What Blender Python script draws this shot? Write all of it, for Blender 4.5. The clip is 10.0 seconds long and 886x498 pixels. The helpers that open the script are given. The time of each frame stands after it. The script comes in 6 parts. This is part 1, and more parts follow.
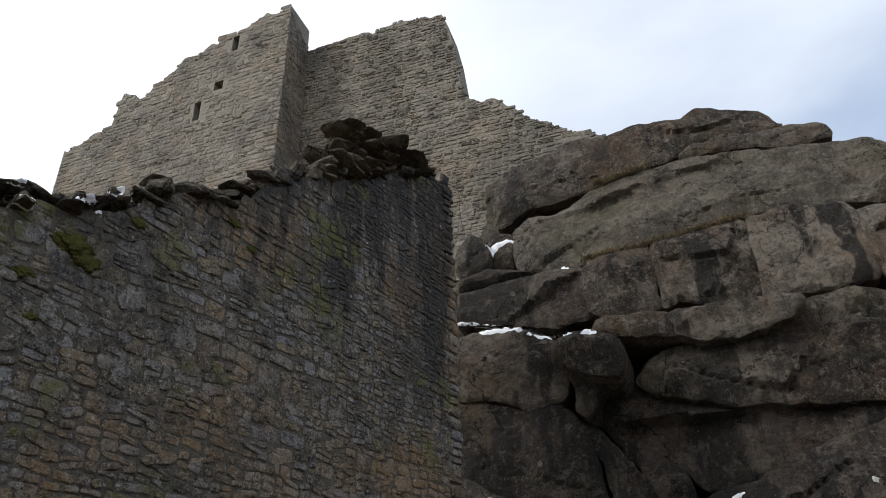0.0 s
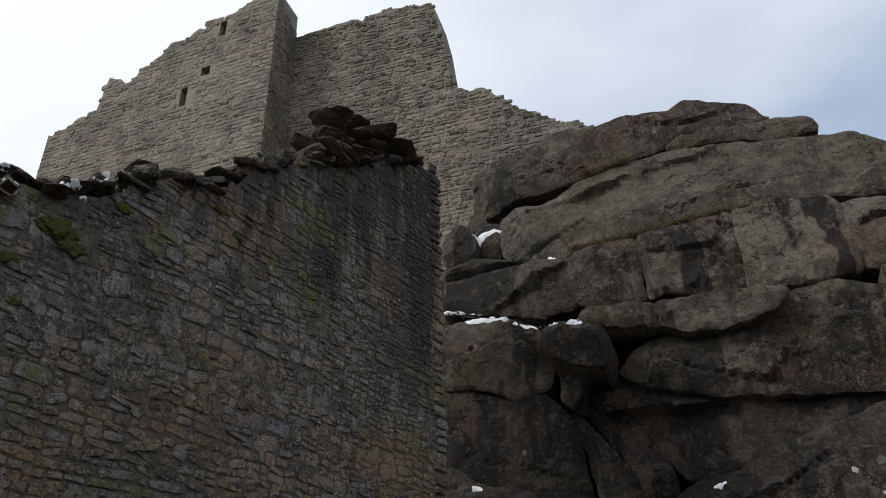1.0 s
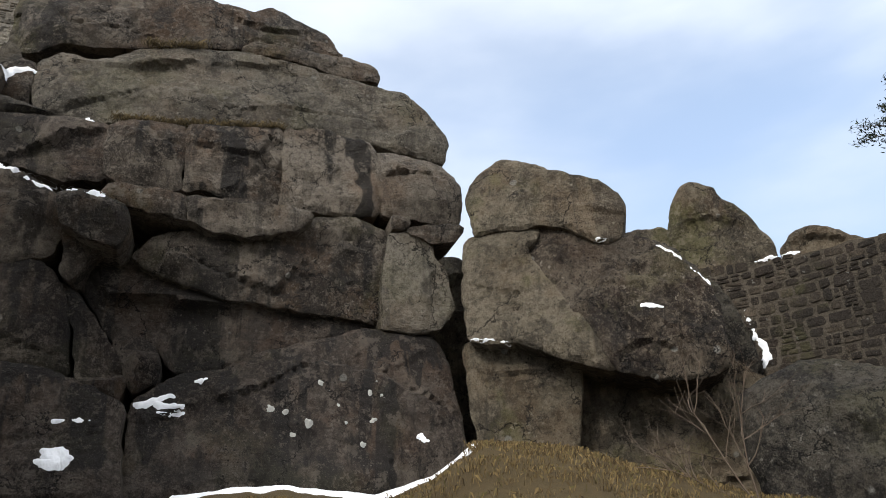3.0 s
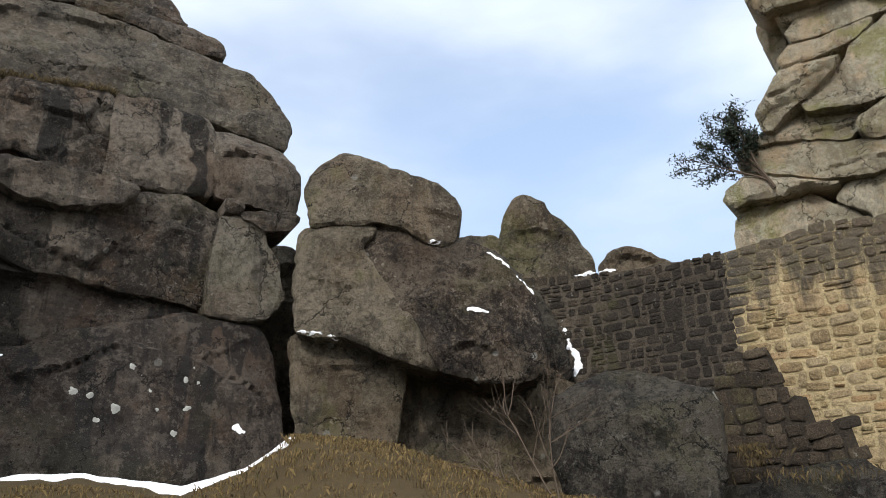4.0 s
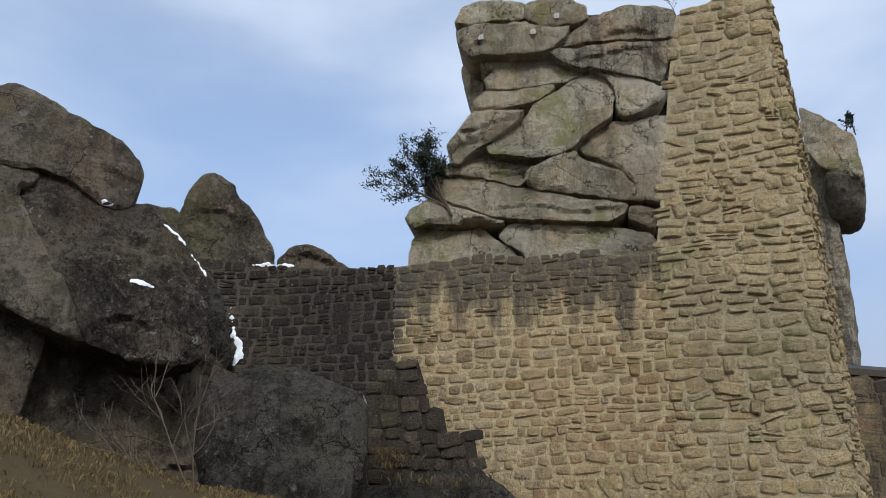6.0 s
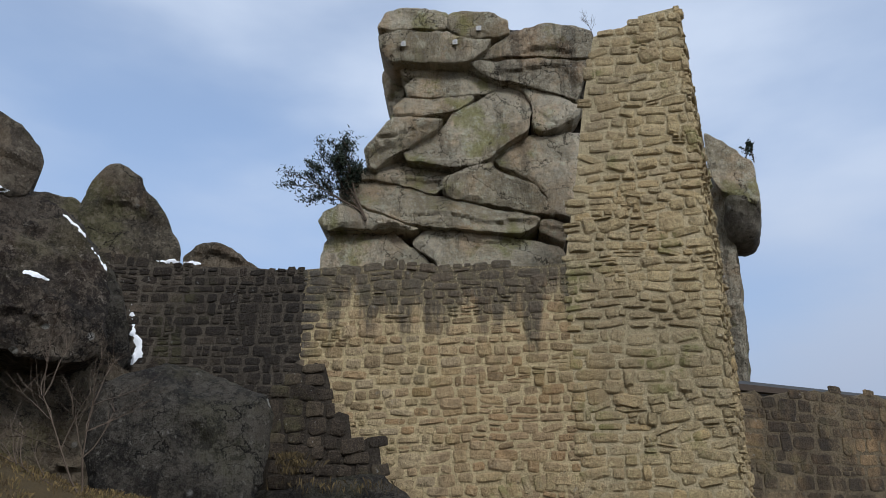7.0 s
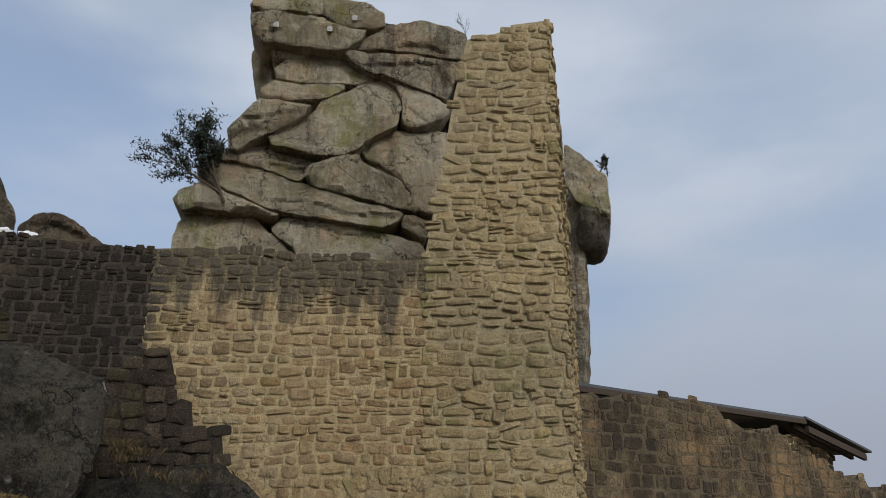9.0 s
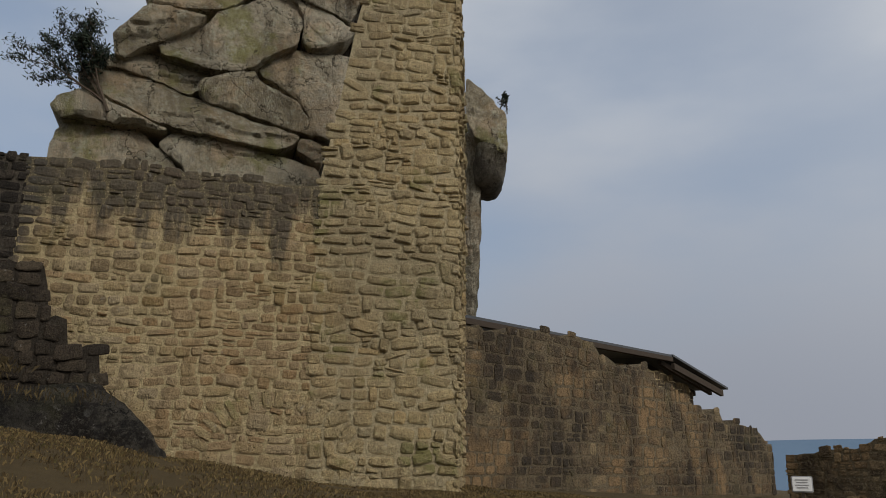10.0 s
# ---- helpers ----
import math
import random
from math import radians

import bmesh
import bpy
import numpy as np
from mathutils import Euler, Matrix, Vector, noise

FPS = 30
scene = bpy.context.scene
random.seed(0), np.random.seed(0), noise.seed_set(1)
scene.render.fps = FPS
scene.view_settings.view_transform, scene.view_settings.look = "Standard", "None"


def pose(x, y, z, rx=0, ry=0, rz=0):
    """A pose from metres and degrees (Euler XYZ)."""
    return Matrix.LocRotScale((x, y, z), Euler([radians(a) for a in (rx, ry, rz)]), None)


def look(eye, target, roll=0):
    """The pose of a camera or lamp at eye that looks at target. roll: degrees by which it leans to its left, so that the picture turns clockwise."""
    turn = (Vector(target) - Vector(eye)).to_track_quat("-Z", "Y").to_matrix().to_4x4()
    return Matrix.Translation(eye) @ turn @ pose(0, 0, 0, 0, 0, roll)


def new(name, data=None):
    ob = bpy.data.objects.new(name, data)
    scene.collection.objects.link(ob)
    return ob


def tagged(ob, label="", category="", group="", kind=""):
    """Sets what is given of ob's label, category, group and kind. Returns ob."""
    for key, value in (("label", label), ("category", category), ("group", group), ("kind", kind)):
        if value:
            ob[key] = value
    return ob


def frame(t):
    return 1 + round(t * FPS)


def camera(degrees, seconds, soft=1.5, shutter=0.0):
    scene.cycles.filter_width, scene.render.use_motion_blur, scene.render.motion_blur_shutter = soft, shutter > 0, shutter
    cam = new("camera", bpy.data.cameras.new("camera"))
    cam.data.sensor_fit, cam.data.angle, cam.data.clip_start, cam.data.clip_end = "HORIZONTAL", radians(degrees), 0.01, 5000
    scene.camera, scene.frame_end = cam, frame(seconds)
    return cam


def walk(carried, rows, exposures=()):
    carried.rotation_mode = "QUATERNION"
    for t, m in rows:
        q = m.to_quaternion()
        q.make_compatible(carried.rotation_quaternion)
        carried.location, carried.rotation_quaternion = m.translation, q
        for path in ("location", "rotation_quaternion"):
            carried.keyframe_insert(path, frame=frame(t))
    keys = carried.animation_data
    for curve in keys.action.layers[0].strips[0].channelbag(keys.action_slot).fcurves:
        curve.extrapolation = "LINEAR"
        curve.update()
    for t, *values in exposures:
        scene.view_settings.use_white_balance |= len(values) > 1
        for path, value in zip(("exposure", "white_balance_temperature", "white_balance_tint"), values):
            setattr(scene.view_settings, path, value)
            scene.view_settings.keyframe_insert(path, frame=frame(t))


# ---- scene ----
from mathutils import bvhtree, geometry

# ---------------------------------------------------------------- camera
cam = camera(58.8, 10.0, soft=0.75)
walk(cam, [
    (0.0, pose(0, 0, 1.6, 90, 0, 0.00) @ pose(0, 0, 0, 31.90) @ pose(0, 0, 0, 0, 0, -1.74)),
    (0.5, pose(0, 0, 1.6, 90, 0, -0.67) @ pose(0, 0, 0, 31.88) @ pose(0, 0, 0, 0, 0, -1.54)),
    (1.0, pose(0, 0, 1.6, 90, 0, -1.08) @ pose(0, 0, 0, 31.08) @ pose(0, 0, 0, 0, 0, -1.73)),
    (1.5, pose(0, 0, 1.6, 90, 0, -3.56) @ pose(0, 0, 0, 28.76) @ pose(0, 0, 0, 0, 0, -3.12)),
    (2.0, pose(0, 0, 1.6, 90, 0, -13.06) @ pose(0, 0, 0, 26.25) @ pose(0, 0, 0, 0, 0, -4.58)),
    (2.5, pose(0, 0, 1.6, 90, 0, -28.15) @ pose(0, 0, 0, 24.09) @ pose(0, 0, 0, 0, 0, -3.57)),
    (2.7, pose(0, 0, 1.6, 90, 0, -32.48) @ pose(0, 0, 0, 23.27) @ pose(0, 0, 0, 0, 0, -2.92)),
    (3.8, pose(0, 0, 1.6, 90, 0, -47.68) @ pose(0, 0, 0, 21.80) @ pose(0, 0, 0, 0, 0, -2.42)),
    (4.0, pose(0, 0, 1.6, 90, 0, -50.38) @ pose(0, 0, 0, 21.68) @ pose(0, 0, 0, 0, 0, -2.20)),
    (4.5, pose(0, 0, 1.6, 90, 0, -57.79) @ pose(0, 0, 0, 20.91) @ pose(0, 0, 0, 0, 0, -1.80)),
    (5.0, pose(0, 0, 1.6, 90, 0, -64.68) @ pose(0, 0, 0, 21.23) @ pose(0, 0, 0, 0, 0, -1.41)),
    (5.5, pose(0, 0, 1.6, 90, 0, -70.35) @ pose(0, 0, 0, 20.76) @ pose(0, 0, 0, 0, 0, -0.81)),
    (7.0, pose(0, 0, 1.6, 90, 0, -81.59) @ pose(0, 0, 0, 21.09) @ pose(0, 0, 0, 0, 0, -0.38)),
    (7.5, pose(0, 0, 1.6, 90, 0, -84.58) @ pose(0, 0, 0, 20.83) @ pose(0, 0, 0, 0, 0, -0.02)),
    (8.0, pose(0, 0, 1.6, 90, 0, -87.28) @ pose(0, 0, 0, 21.09) @ pose(0, 0, 0, 0, 0, -0.02)),
    (8.5, pose(0, 0, 1.6, 90, 0, -89.60) @ pose(0, 0, 0, 21.05) @ pose(0, 0, 0, 0, 0, 0.14)),
    (9.0, pose(0, 0, 1.6, 90, 0, -92.43) @ pose(0, 0, 0, 20.55) @ pose(0, 0, 0, 0, 0, -0.22)),
    (9.5, pose(0, 0, 1.6, 90, 0, -96.86) @ pose(0, 0, 0, 18.75) @ pose(0, 0, 0, 0, 0, -0.17)),
    (10.0, pose(0, 0, 1.6, 90, 0, -100.52) @ pose(0, 0, 0, 15.50) @ pose(0, 0, 0, 0, 0, 0.50)),
], exposures=[(0.0, 0.05, 6150, 10), (0.5, -0.05, 6150, 10), (1.0, -0.22, 6150, 10), (1.5, -0.3, 6200, 10), (2.0, 0.05, 6250, 10), (2.5, 0.33, 6350, 10), (4.0, 0.36, 6250, 10), (4.5, 0.2, 6150, 10), (5.5, -0.04, 5850, 10), (7.0, -0.26, 5750, 10), (8.0, -0.34, 5900, 10), (9.0, -0.46, 6250, 10), (9.5, -0.55, 6450, 10), (10.0, -0.75, 6500, 10)])

# ---------------------------------------------------------------- sky and sun
SUN_AZ, SUN_EL = -112.0, 36.0
world = bpy.data.worlds.new("sky")
scene.world = world
world.use_nodes = True
wn, wl = world.node_tree.nodes, world.node_tree.links
wn.clear()
w_out = wn.new("ShaderNodeOutputWorld")
w_bg = wn.new("ShaderNodeBackground")
w_sky = wn.new("ShaderNodeTexSky")
w_sky.sky_type = "NISHITA"
w_sky.sun_disc = False
w_sky.sun_elevation = radians(SUN_EL)
w_sky.sun_rotation = radians(SUN_AZ)
w_sky.altitude = 700
w_tc = wn.new("ShaderNodeTexCoord")
w_map = wn.new("ShaderNodeMapping")
w_map.inputs["Scale"].default_value = (1.2, 1.2, 3.2)
w_noise = wn.new("ShaderNodeTexNoise")
w_noise.inputs["Scale"].default_value = 1.5
w_noise.inputs["Detail"].default_value = 6
w_noise.inputs["Roughness"].default_value = 0.45
wl.new(w_tc.outputs["Generated"], w_map.inputs["Vector"])
wl.new(w_map.outputs["Vector"], w_noise.inputs["Vector"])


def w_range(value, lo, hi, to_lo, to_hi):
    t = wn.new("ShaderNodeMapRange")
    t.interpolation_type = "SMOOTHSTEP"
    for key, v in (("From Min", lo), ("From Max", hi), ("To Min", to_lo), ("To Max", to_hi)):
        t.inputs[key].default_value = v
    wl.new(value, t.inputs["Value"])
    return t.outputs["Result"]


def w_mix(fac, a, b, mode="MIX"):
    t = wn.new("ShaderNodeMix")
    t.data_type, t.blend_type = "RGBA", mode
    for key, v in (("Factor", fac), ("A", a), ("B", b)):
        if isinstance(v, (int, float)):
            t.inputs[key].default_value = v
        elif isinstance(v, tuple):
            t.inputs[key].default_value = (*v, 1)
        else:
            wl.new(v, t.inputs[key])
    return t.outputs["Result"]


# thin cloud over blue, thicker round the veiled sun and towards the horizon
w_dot = wn.new("ShaderNodeVectorMath")
w_dot.operation = "DOT_PRODUCT"
w_dot.inputs[1].default_value = (math.sin(radians(SUN_AZ)) * math.cos(radians(SUN_EL)), math.cos(radians(SUN_AZ)) * math.cos(radians(SUN_EL)), math.sin(radians(SUN_EL)))
wl.new(w_tc.outputs["Generated"], w_dot.inputs[0])
w_sep = wn.new("ShaderNodeSeparateXYZ")
wl.new(w_tc.outputs["Generated"], w_sep.inputs[0])
blue = w_mix(1.0, w_sky.outputs["Color"], (0.21, 0.21, 0.20), "MULTIPLY")
cloudy = w_mix(w_range(w_noise.outputs["Fac"], 0.34, 0.68, 0.25, 0.9), blue, (0.86, 0.91, 0.98))
hazy = w_mix(w_range(w_sep.outputs["Z"], 0.02, 0.55, 0.85, 0.0), cloudy, (0.41, 0.44, 0.53))
veiled = w_mix(w_range(w_dot.outputs["Value"], -0.45, 0.7, 0.0, 0.95), hazy, (1.25, 1.25, 1.25))
wl.new(veiled, w_bg.inputs["Color"])
w_bg.inputs["Strength"].default_value = 1.0
wl.new(w_bg.outputs["Background"], w_out.inputs["Surface"])

sun = new("sun", bpy.data.lights.new("sun", "SUN"))
sun.data.energy, sun.data.angle, sun.data.color = 2.4, radians(16), (1.0, 0.95, 0.87)
_a, _e = radians(SUN_AZ), radians(SUN_EL)
sun.matrix_world = look((40 * math.sin(_a) * math.cos(_e), 40 * math.cos(_a) * math.cos(_e), 40 * math.sin(_e)), (0, 0, 0))


# ---------------------------------------------------------------- materials
class Mat:
    """A small builder for procedural materials in world coordinates."""

    def __init__(self, name, rough=0.9):
        self.m = bpy.data.materials.new(name)
        self.m.use_nodes = True
        self.n, self.l = self.m.node_tree.nodes, self.m.node_tree.links
        self.bsdf = self.n["Principled BSDF"]
        self.bsdf.inputs["Roughness"].default_value = rough
        self.bsdf.inputs["Specular IOR Level"].default_value = 0.3
        self.pos = self.n.new("ShaderNodeNewGeometry").outputs["Position"]

    def noise(self, scale, detail=4, rough=0.6, stretch=(1, 1, 1), shift=0.0):
        mp = self.n.new("ShaderNodeMapping")
        mp.inputs["Scale"].default_value = stretch
        mp.inputs["Location"].default_value = (shift, shift * 1.7, shift * 0.6)
        self.l.new(self.pos, mp.inputs["Vector"])
        t = self.n.new("ShaderNodeTexNoise")
        t.inputs["Scale"].default_value = scale
        t.inputs["Detail"].default_value = detail
        t.inputs["Roughness"].default_value = rough
        self.l.new(mp.outputs["Vector"], t.inputs["Vector"])
        return t.outputs["Fac"]

    def voronoi(self, scale, feature="F1"):
        t = self.n.new("ShaderNodeTexVoronoi")
        t.feature = feature
        t.inputs["Scale"].default_value = scale
        self.l.new(self.pos, t.inputs["Vector"])
        return t.outputs["Distance"]

    def cracks(self, scale, width, shift=0.0):
        """Thin wandering lines: 1 on the crack, 0 beside it."""
        n = self.n.new("ShaderNodeTexNoise")
        n.inputs["Scale"].default_value, n.inputs["Detail"].default_value, n.inputs["Roughness"].default_value = scale * 1.6, 6, 0.65
        self.l.new(self.pos, n.inputs["Vector"])
        add = self.n.new("ShaderNodeVectorMath")
        add.operation = "MULTIPLY_ADD"
        add.inputs[1].default_value = (1.1 / scale, 1.1 / scale, 1.1 / scale)
        self.l.new(n.outputs["Color"], add.inputs[0])
        self.l.new(self.pos, add.inputs[2])
        t = self.n.new("ShaderNodeTexVoronoi")
        t.feature = "DISTANCE_TO_EDGE"
        t.inputs["Scale"].default_value = scale
        self.l.new(add.outputs[0], t.inputs["Vector"])
        return self.ramp(t.outputs["Distance"], width, width * 0.3)

    def rand(self):
        a = self.n.new("ShaderNodeObjectInfo").outputs["Random"]
        b = self.n.new("ShaderNodeNewGeometry").outputs["Random Per Island"]
        return self.math("FRACT", self.math("ADD", a, b))

    def math(self, op, a, b=0.5):
        t = self.n.new("ShaderNodeMath")
        t.operation = op
        for i, v in enumerate((a, b)):
            if isinstance(v, (int, float)):
                t.inputs[i].default_value = v
            else:
                self.l.new(v, t.inputs[i])
        return t.outputs[0]

    def z(self):
        s = self.n.new("ShaderNodeSeparateXYZ")
        self.l.new(self.pos, s.inputs[0])
        return s.outputs["Z"]

    def ramp(self, fac, lo, hi):
        t = self.n.new("ShaderNodeMapRange")
        t.interpolation_type = "SMOOTHSTEP"
        t.inputs["From Min"].default_value, t.inputs["From Max"].default_value = lo, hi
        self.l.new(fac, t.inputs["Value"])
        return t.outputs["Result"]

    def colours(self, fac, stops):
        t = self.n.new("ShaderNodeValToRGB")
        e = t.color_ramp.elements
        for i, (p, c) in enumerate(stops):
            x = e[i] if i < 2 else e.new(p)
            x.position, x.color = p, (*c, 1)
        self.l.new(fac, t.inputs["Fac"])
        return t.outputs["Color"]

    def mix(self, fac, a, b, mode="MIX"):
        t = self.n.new("ShaderNodeMix")
        t.data_type, t.blend_type = "RGBA", mode
        for key, v in (("Factor", fac), ("A", a), ("B", b)):
            if isinstance(v, (int, float)):
                t.inputs[key].default_value = v
            elif isinstance(v, tuple):
                t.inputs[key].default_value = (*v, 1)
            else:
                self.l.new(v, t.inputs[key])
        return t.outputs["Result"]

    def done(self, colour, height=None, strength=0.5, dist=0.03):
        self.l.new(colour, self.bsdf.inputs["Base Color"])
        if height is not None:
            b = self.n.new("ShaderNodeBump")
            b.inputs["Strength"].default_value, b.inputs["Distance"].default_value = strength, dist
            self.l.new(height, b.inputs["Height"])
            self.l.new(b.outputs["Normal"], self.bsdf.inputs["Normal"])
        return self.m


def granite(name, dark, mid, light, stain=0.75, green=0.2, black=0.7, spots=0.6, warm=0.5, wet=0.0, grit=0.45, blotch=0.6):
    k = Mat(name)
    big, fine, grain = k.noise(0.6, 8, 0.72), k.noise(3.2, 8, 0.78), k.noise(42, 3, 0.85)
    tone = k.math("ADD", big, k.math("MULTIPLY", k.math("SUBTRACT", k.rand(), 0.5), 0.22))
    c = k.colours(tone, [(0.37, dark), (0.47, mid), (0.60, light)])
    mottle = k.noise(13, 6, 0.8, (1, 1, 1), 101.0)
    c = k.mix(k.math("MULTIPLY", k.ramp(mottle, 0.52, 0.56), 0.75 * blotch), c, tuple(min(0.6, v * 1.25) for v in light))
    c = k.mix(k.math("MULTIPLY", k.ramp(k.noise(9, 6, 0.8, (1, 1, 1), 111.0), 0.53, 0.57), 0.7 * blotch), c, tuple(0.7 * v for v in dark))
    c = k.mix(k.math("MULTIPLY", k.ramp(k.noise(0.7, 5, 0.65, (1, 1, 1), 7.0), 0.46, 0.64), warm), c, tuple(a * b for a, b in zip(mid, (1.35, 0.95, 0.66))))
    c = k.mix(k.math("MULTIPLY", k.ramp(fine, 0.53, 0.62), grit), c, dark)
    # rain streaks running down the faces, broad and narrow
    streak = k.ramp(k.noise(0.75, 4, 0.6, (1.5, 1.5, 0.13), 3.0), 0.565 - wet, 0.61 - wet)
    c = k.mix(k.math("MULTIPLY", streak, stain), c, (0.022, 0.020, 0.019))
    thin = k.ramp(k.noise(2.6, 4, 0.65, (1.5, 1.5, 0.09), 51.0), 0.56, 0.66)
    c = k.mix(k.math("MULTIPLY", thin, stain * 0.6), c, (0.03, 0.027, 0.024))
    c = k.mix(k.math("MULTIPLY", k.ramp(k.noise(0.4, 6, 0.68, (1, 1, 1), 13.0), 0.555, 0.60), black), c, (0.032, 0.029, 0.027))
    c = k.mix(k.math("MULTIPLY", k.ramp(k.noise(0.6, 5, 0.65, (1, 1, 1), 21.0), 0.52, 0.64), green), c, (0.12 + 0.35 * mid[0], 0.12 + 0.38 * mid[1], 0.03 + 0.2 * mid[2]))
    # pale lichen: crust and single round spots
    lich = k.math("MULTIPLY", k.ramp(k.noise(8, 4, 0.75, (1, 1, 1), 31.0), 0.60, 0.66), k.ramp(k.noise(0.8, 3, 0.5, (1, 1, 1), 41.0), 0.45, 0.6))
    c = k.mix(k.math("MULTIPLY", lich, spots), c, tuple(min(0.5, 1.35 * v + 0.06) for v in light))
    dots = k.math("MULTIPLY", k.ramp(k.math("ADD", k.voronoi(1.3), k.math("MULTIPLY", fine, 0.10)), 0.155, 0.12), k.ramp(k.noise(0.5, 2, 0.5, (1, 1, 1), 61.0), 0.40, 0.48))
    c = k.mix(k.math("MULTIPLY", dots, spots), c, (0.40, 0.39, 0.35))
    c = k.mix(k.math("MULTIPLY", k.ramp(grain, 0.55, 0.66), 0.5), c, light)
    c = k.mix(k.math("MULTIPLY", k.ramp(k.noise(60, 2, 0.7, (1, 1, 1), 71.0), 0.56, 0.66), 0.6), c, tuple(0.4 * v for v in dark))
    # weathered crust with sharp edges, pits, and cracks that come and go
    crust = k.ramp(k.noise(2.1, 10, 0.82, (1, 1, 1), 141.0), 0.525, 0.55)
    c = k.mix(k.math("MULTIPLY", crust, 0.65 * blotch), c, tuple(0.55 * v for v in dark))
    bare = k.ramp(k.noise(2.7, 10, 0.8, (1, 1, 1), 151.0), 0.55, 0.58)
    c = k.mix(k.math("MULTIPLY", bare, 0.45), c, tuple(min(0.7, 1.12 * v) for v in light))
    pits = k.math("MULTIPLY", k.ramp(k.voronoi(7.5), 0.17, 0.11), k.ramp(k.noise(1.4, 4, 0.6, (1, 1, 1), 161.0), 0.5, 0.58))
    c = k.mix(k.math("MULTIPLY", pits, 0.8), c, tuple(0.3 * v for v in dark))
    crack = k.math("MULTIPLY", k.cracks(0.55, 0.014), k.ramp(k.noise(0.5, 3, 0.5, (1, 1, 1), 171.0), 0.44, 0.5))
    hair = k.math("MULTIPLY", k.cracks(1.7, 0.022), k.ramp(k.noise(0.9, 3, 0.5, (1, 1, 1), 181.0), 0.53, 0.58))
    crack = k.math("MAXIMUM", crack, k.math("MULTIPLY", hair, 0.7))
    c = k.mix(k.math("MULTIPLY", crack, 0.85), c, tuple(0.2 * v for v in dark))
    h = k.math("ADD", k.math("MULTIPLY", fine, 2.6), k.math("MULTIPLY", grain, 0.35))
    h = k.math("ADD", h, k.math("MULTIPLY", k.noise(12, 6, 0.75), 0.9))
    h = k.math("SUBTRACT", h, k.math("ADD", k.math("MULTIPLY", crack, 0.5), k.math("MULTIPLY", pits, 0.4)))
    h = k.math("SUBTRACT", h, k.math("MULTIPLY", crust, 0.08))
    return k.done(c, h, 1.0, 0.17)


GRANITE = granite("cliff_granite", (0.0414, 0.0335, 0.0266), (0.12, 0.0991, 0.0782), (0.262, 0.225, 0.181))
GRANITE_WET = granite("streaked_granite", (0.0322, 0.0248, 0.0204), (0.0945, 0.0745, 0.0604), (0.195, 0.163, 0.132), 0.85, 0.1, 0.6, 0.5, 0.4, 0.055)
GRANITE_GREY = granite("clean_granite", (0.085, 0.0737, 0.0577), (0.187, 0.163, 0.128), (0.288, 0.257, 0.205), 0.4, 0.15, 0.3, 0.5, 0.2)
GRANITE_BOULDER = granite("boulder_granite", (0.0532, 0.0427, 0.0302), (0.144, 0.12, 0.0833), (0.294, 0.248, 0.179), 0.5, 0.42, 0.5, 0.6, 0.35)
GRANITE_PALE = granite("crag_granite", (0.36, 0.30, 0.195), (0.62, 0.535, 0.375), (0.72, 0.64, 0.48), 0.3, 0.75, 0.25, 0.4, 0.3, 0.0, 0.2, 0.3)
GRANITE_TAN = granite("mottled_tan_granite", (0.15, 0.12, 0.08), (0.38, 0.32, 0.22), (0.58, 0.51, 0.38), 0.5, 0.6, 0.6, 0.5, 0.5, 0.02, 0.4, 0.7)
GRANITE_CRUST = granite("crusted_granite", (0.0238, 0.0167, 0.0124), (0.0561, 0.0402, 0.0297), (0.216, 0.177, 0.131), 0.4, 0.25, 0.6, 1.0, 0.4, 0.0, 0.4, 0.9)
GRANITE_BANDED = granite("banded_granite", (0.0527, 0.0419, 0.033), (0.162, 0.134, 0.107), (0.297, 0.255, 0.205), 0.92, 0.05, 0.2, 0.4, 0.45, 0.0)
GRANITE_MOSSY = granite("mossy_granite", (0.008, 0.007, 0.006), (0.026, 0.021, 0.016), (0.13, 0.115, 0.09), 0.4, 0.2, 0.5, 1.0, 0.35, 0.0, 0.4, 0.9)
# darker copy of the granite: shade of gaps and recesses put into its colour
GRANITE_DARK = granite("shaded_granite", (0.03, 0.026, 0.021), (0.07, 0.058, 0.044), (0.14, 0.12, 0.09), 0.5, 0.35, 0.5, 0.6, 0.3)


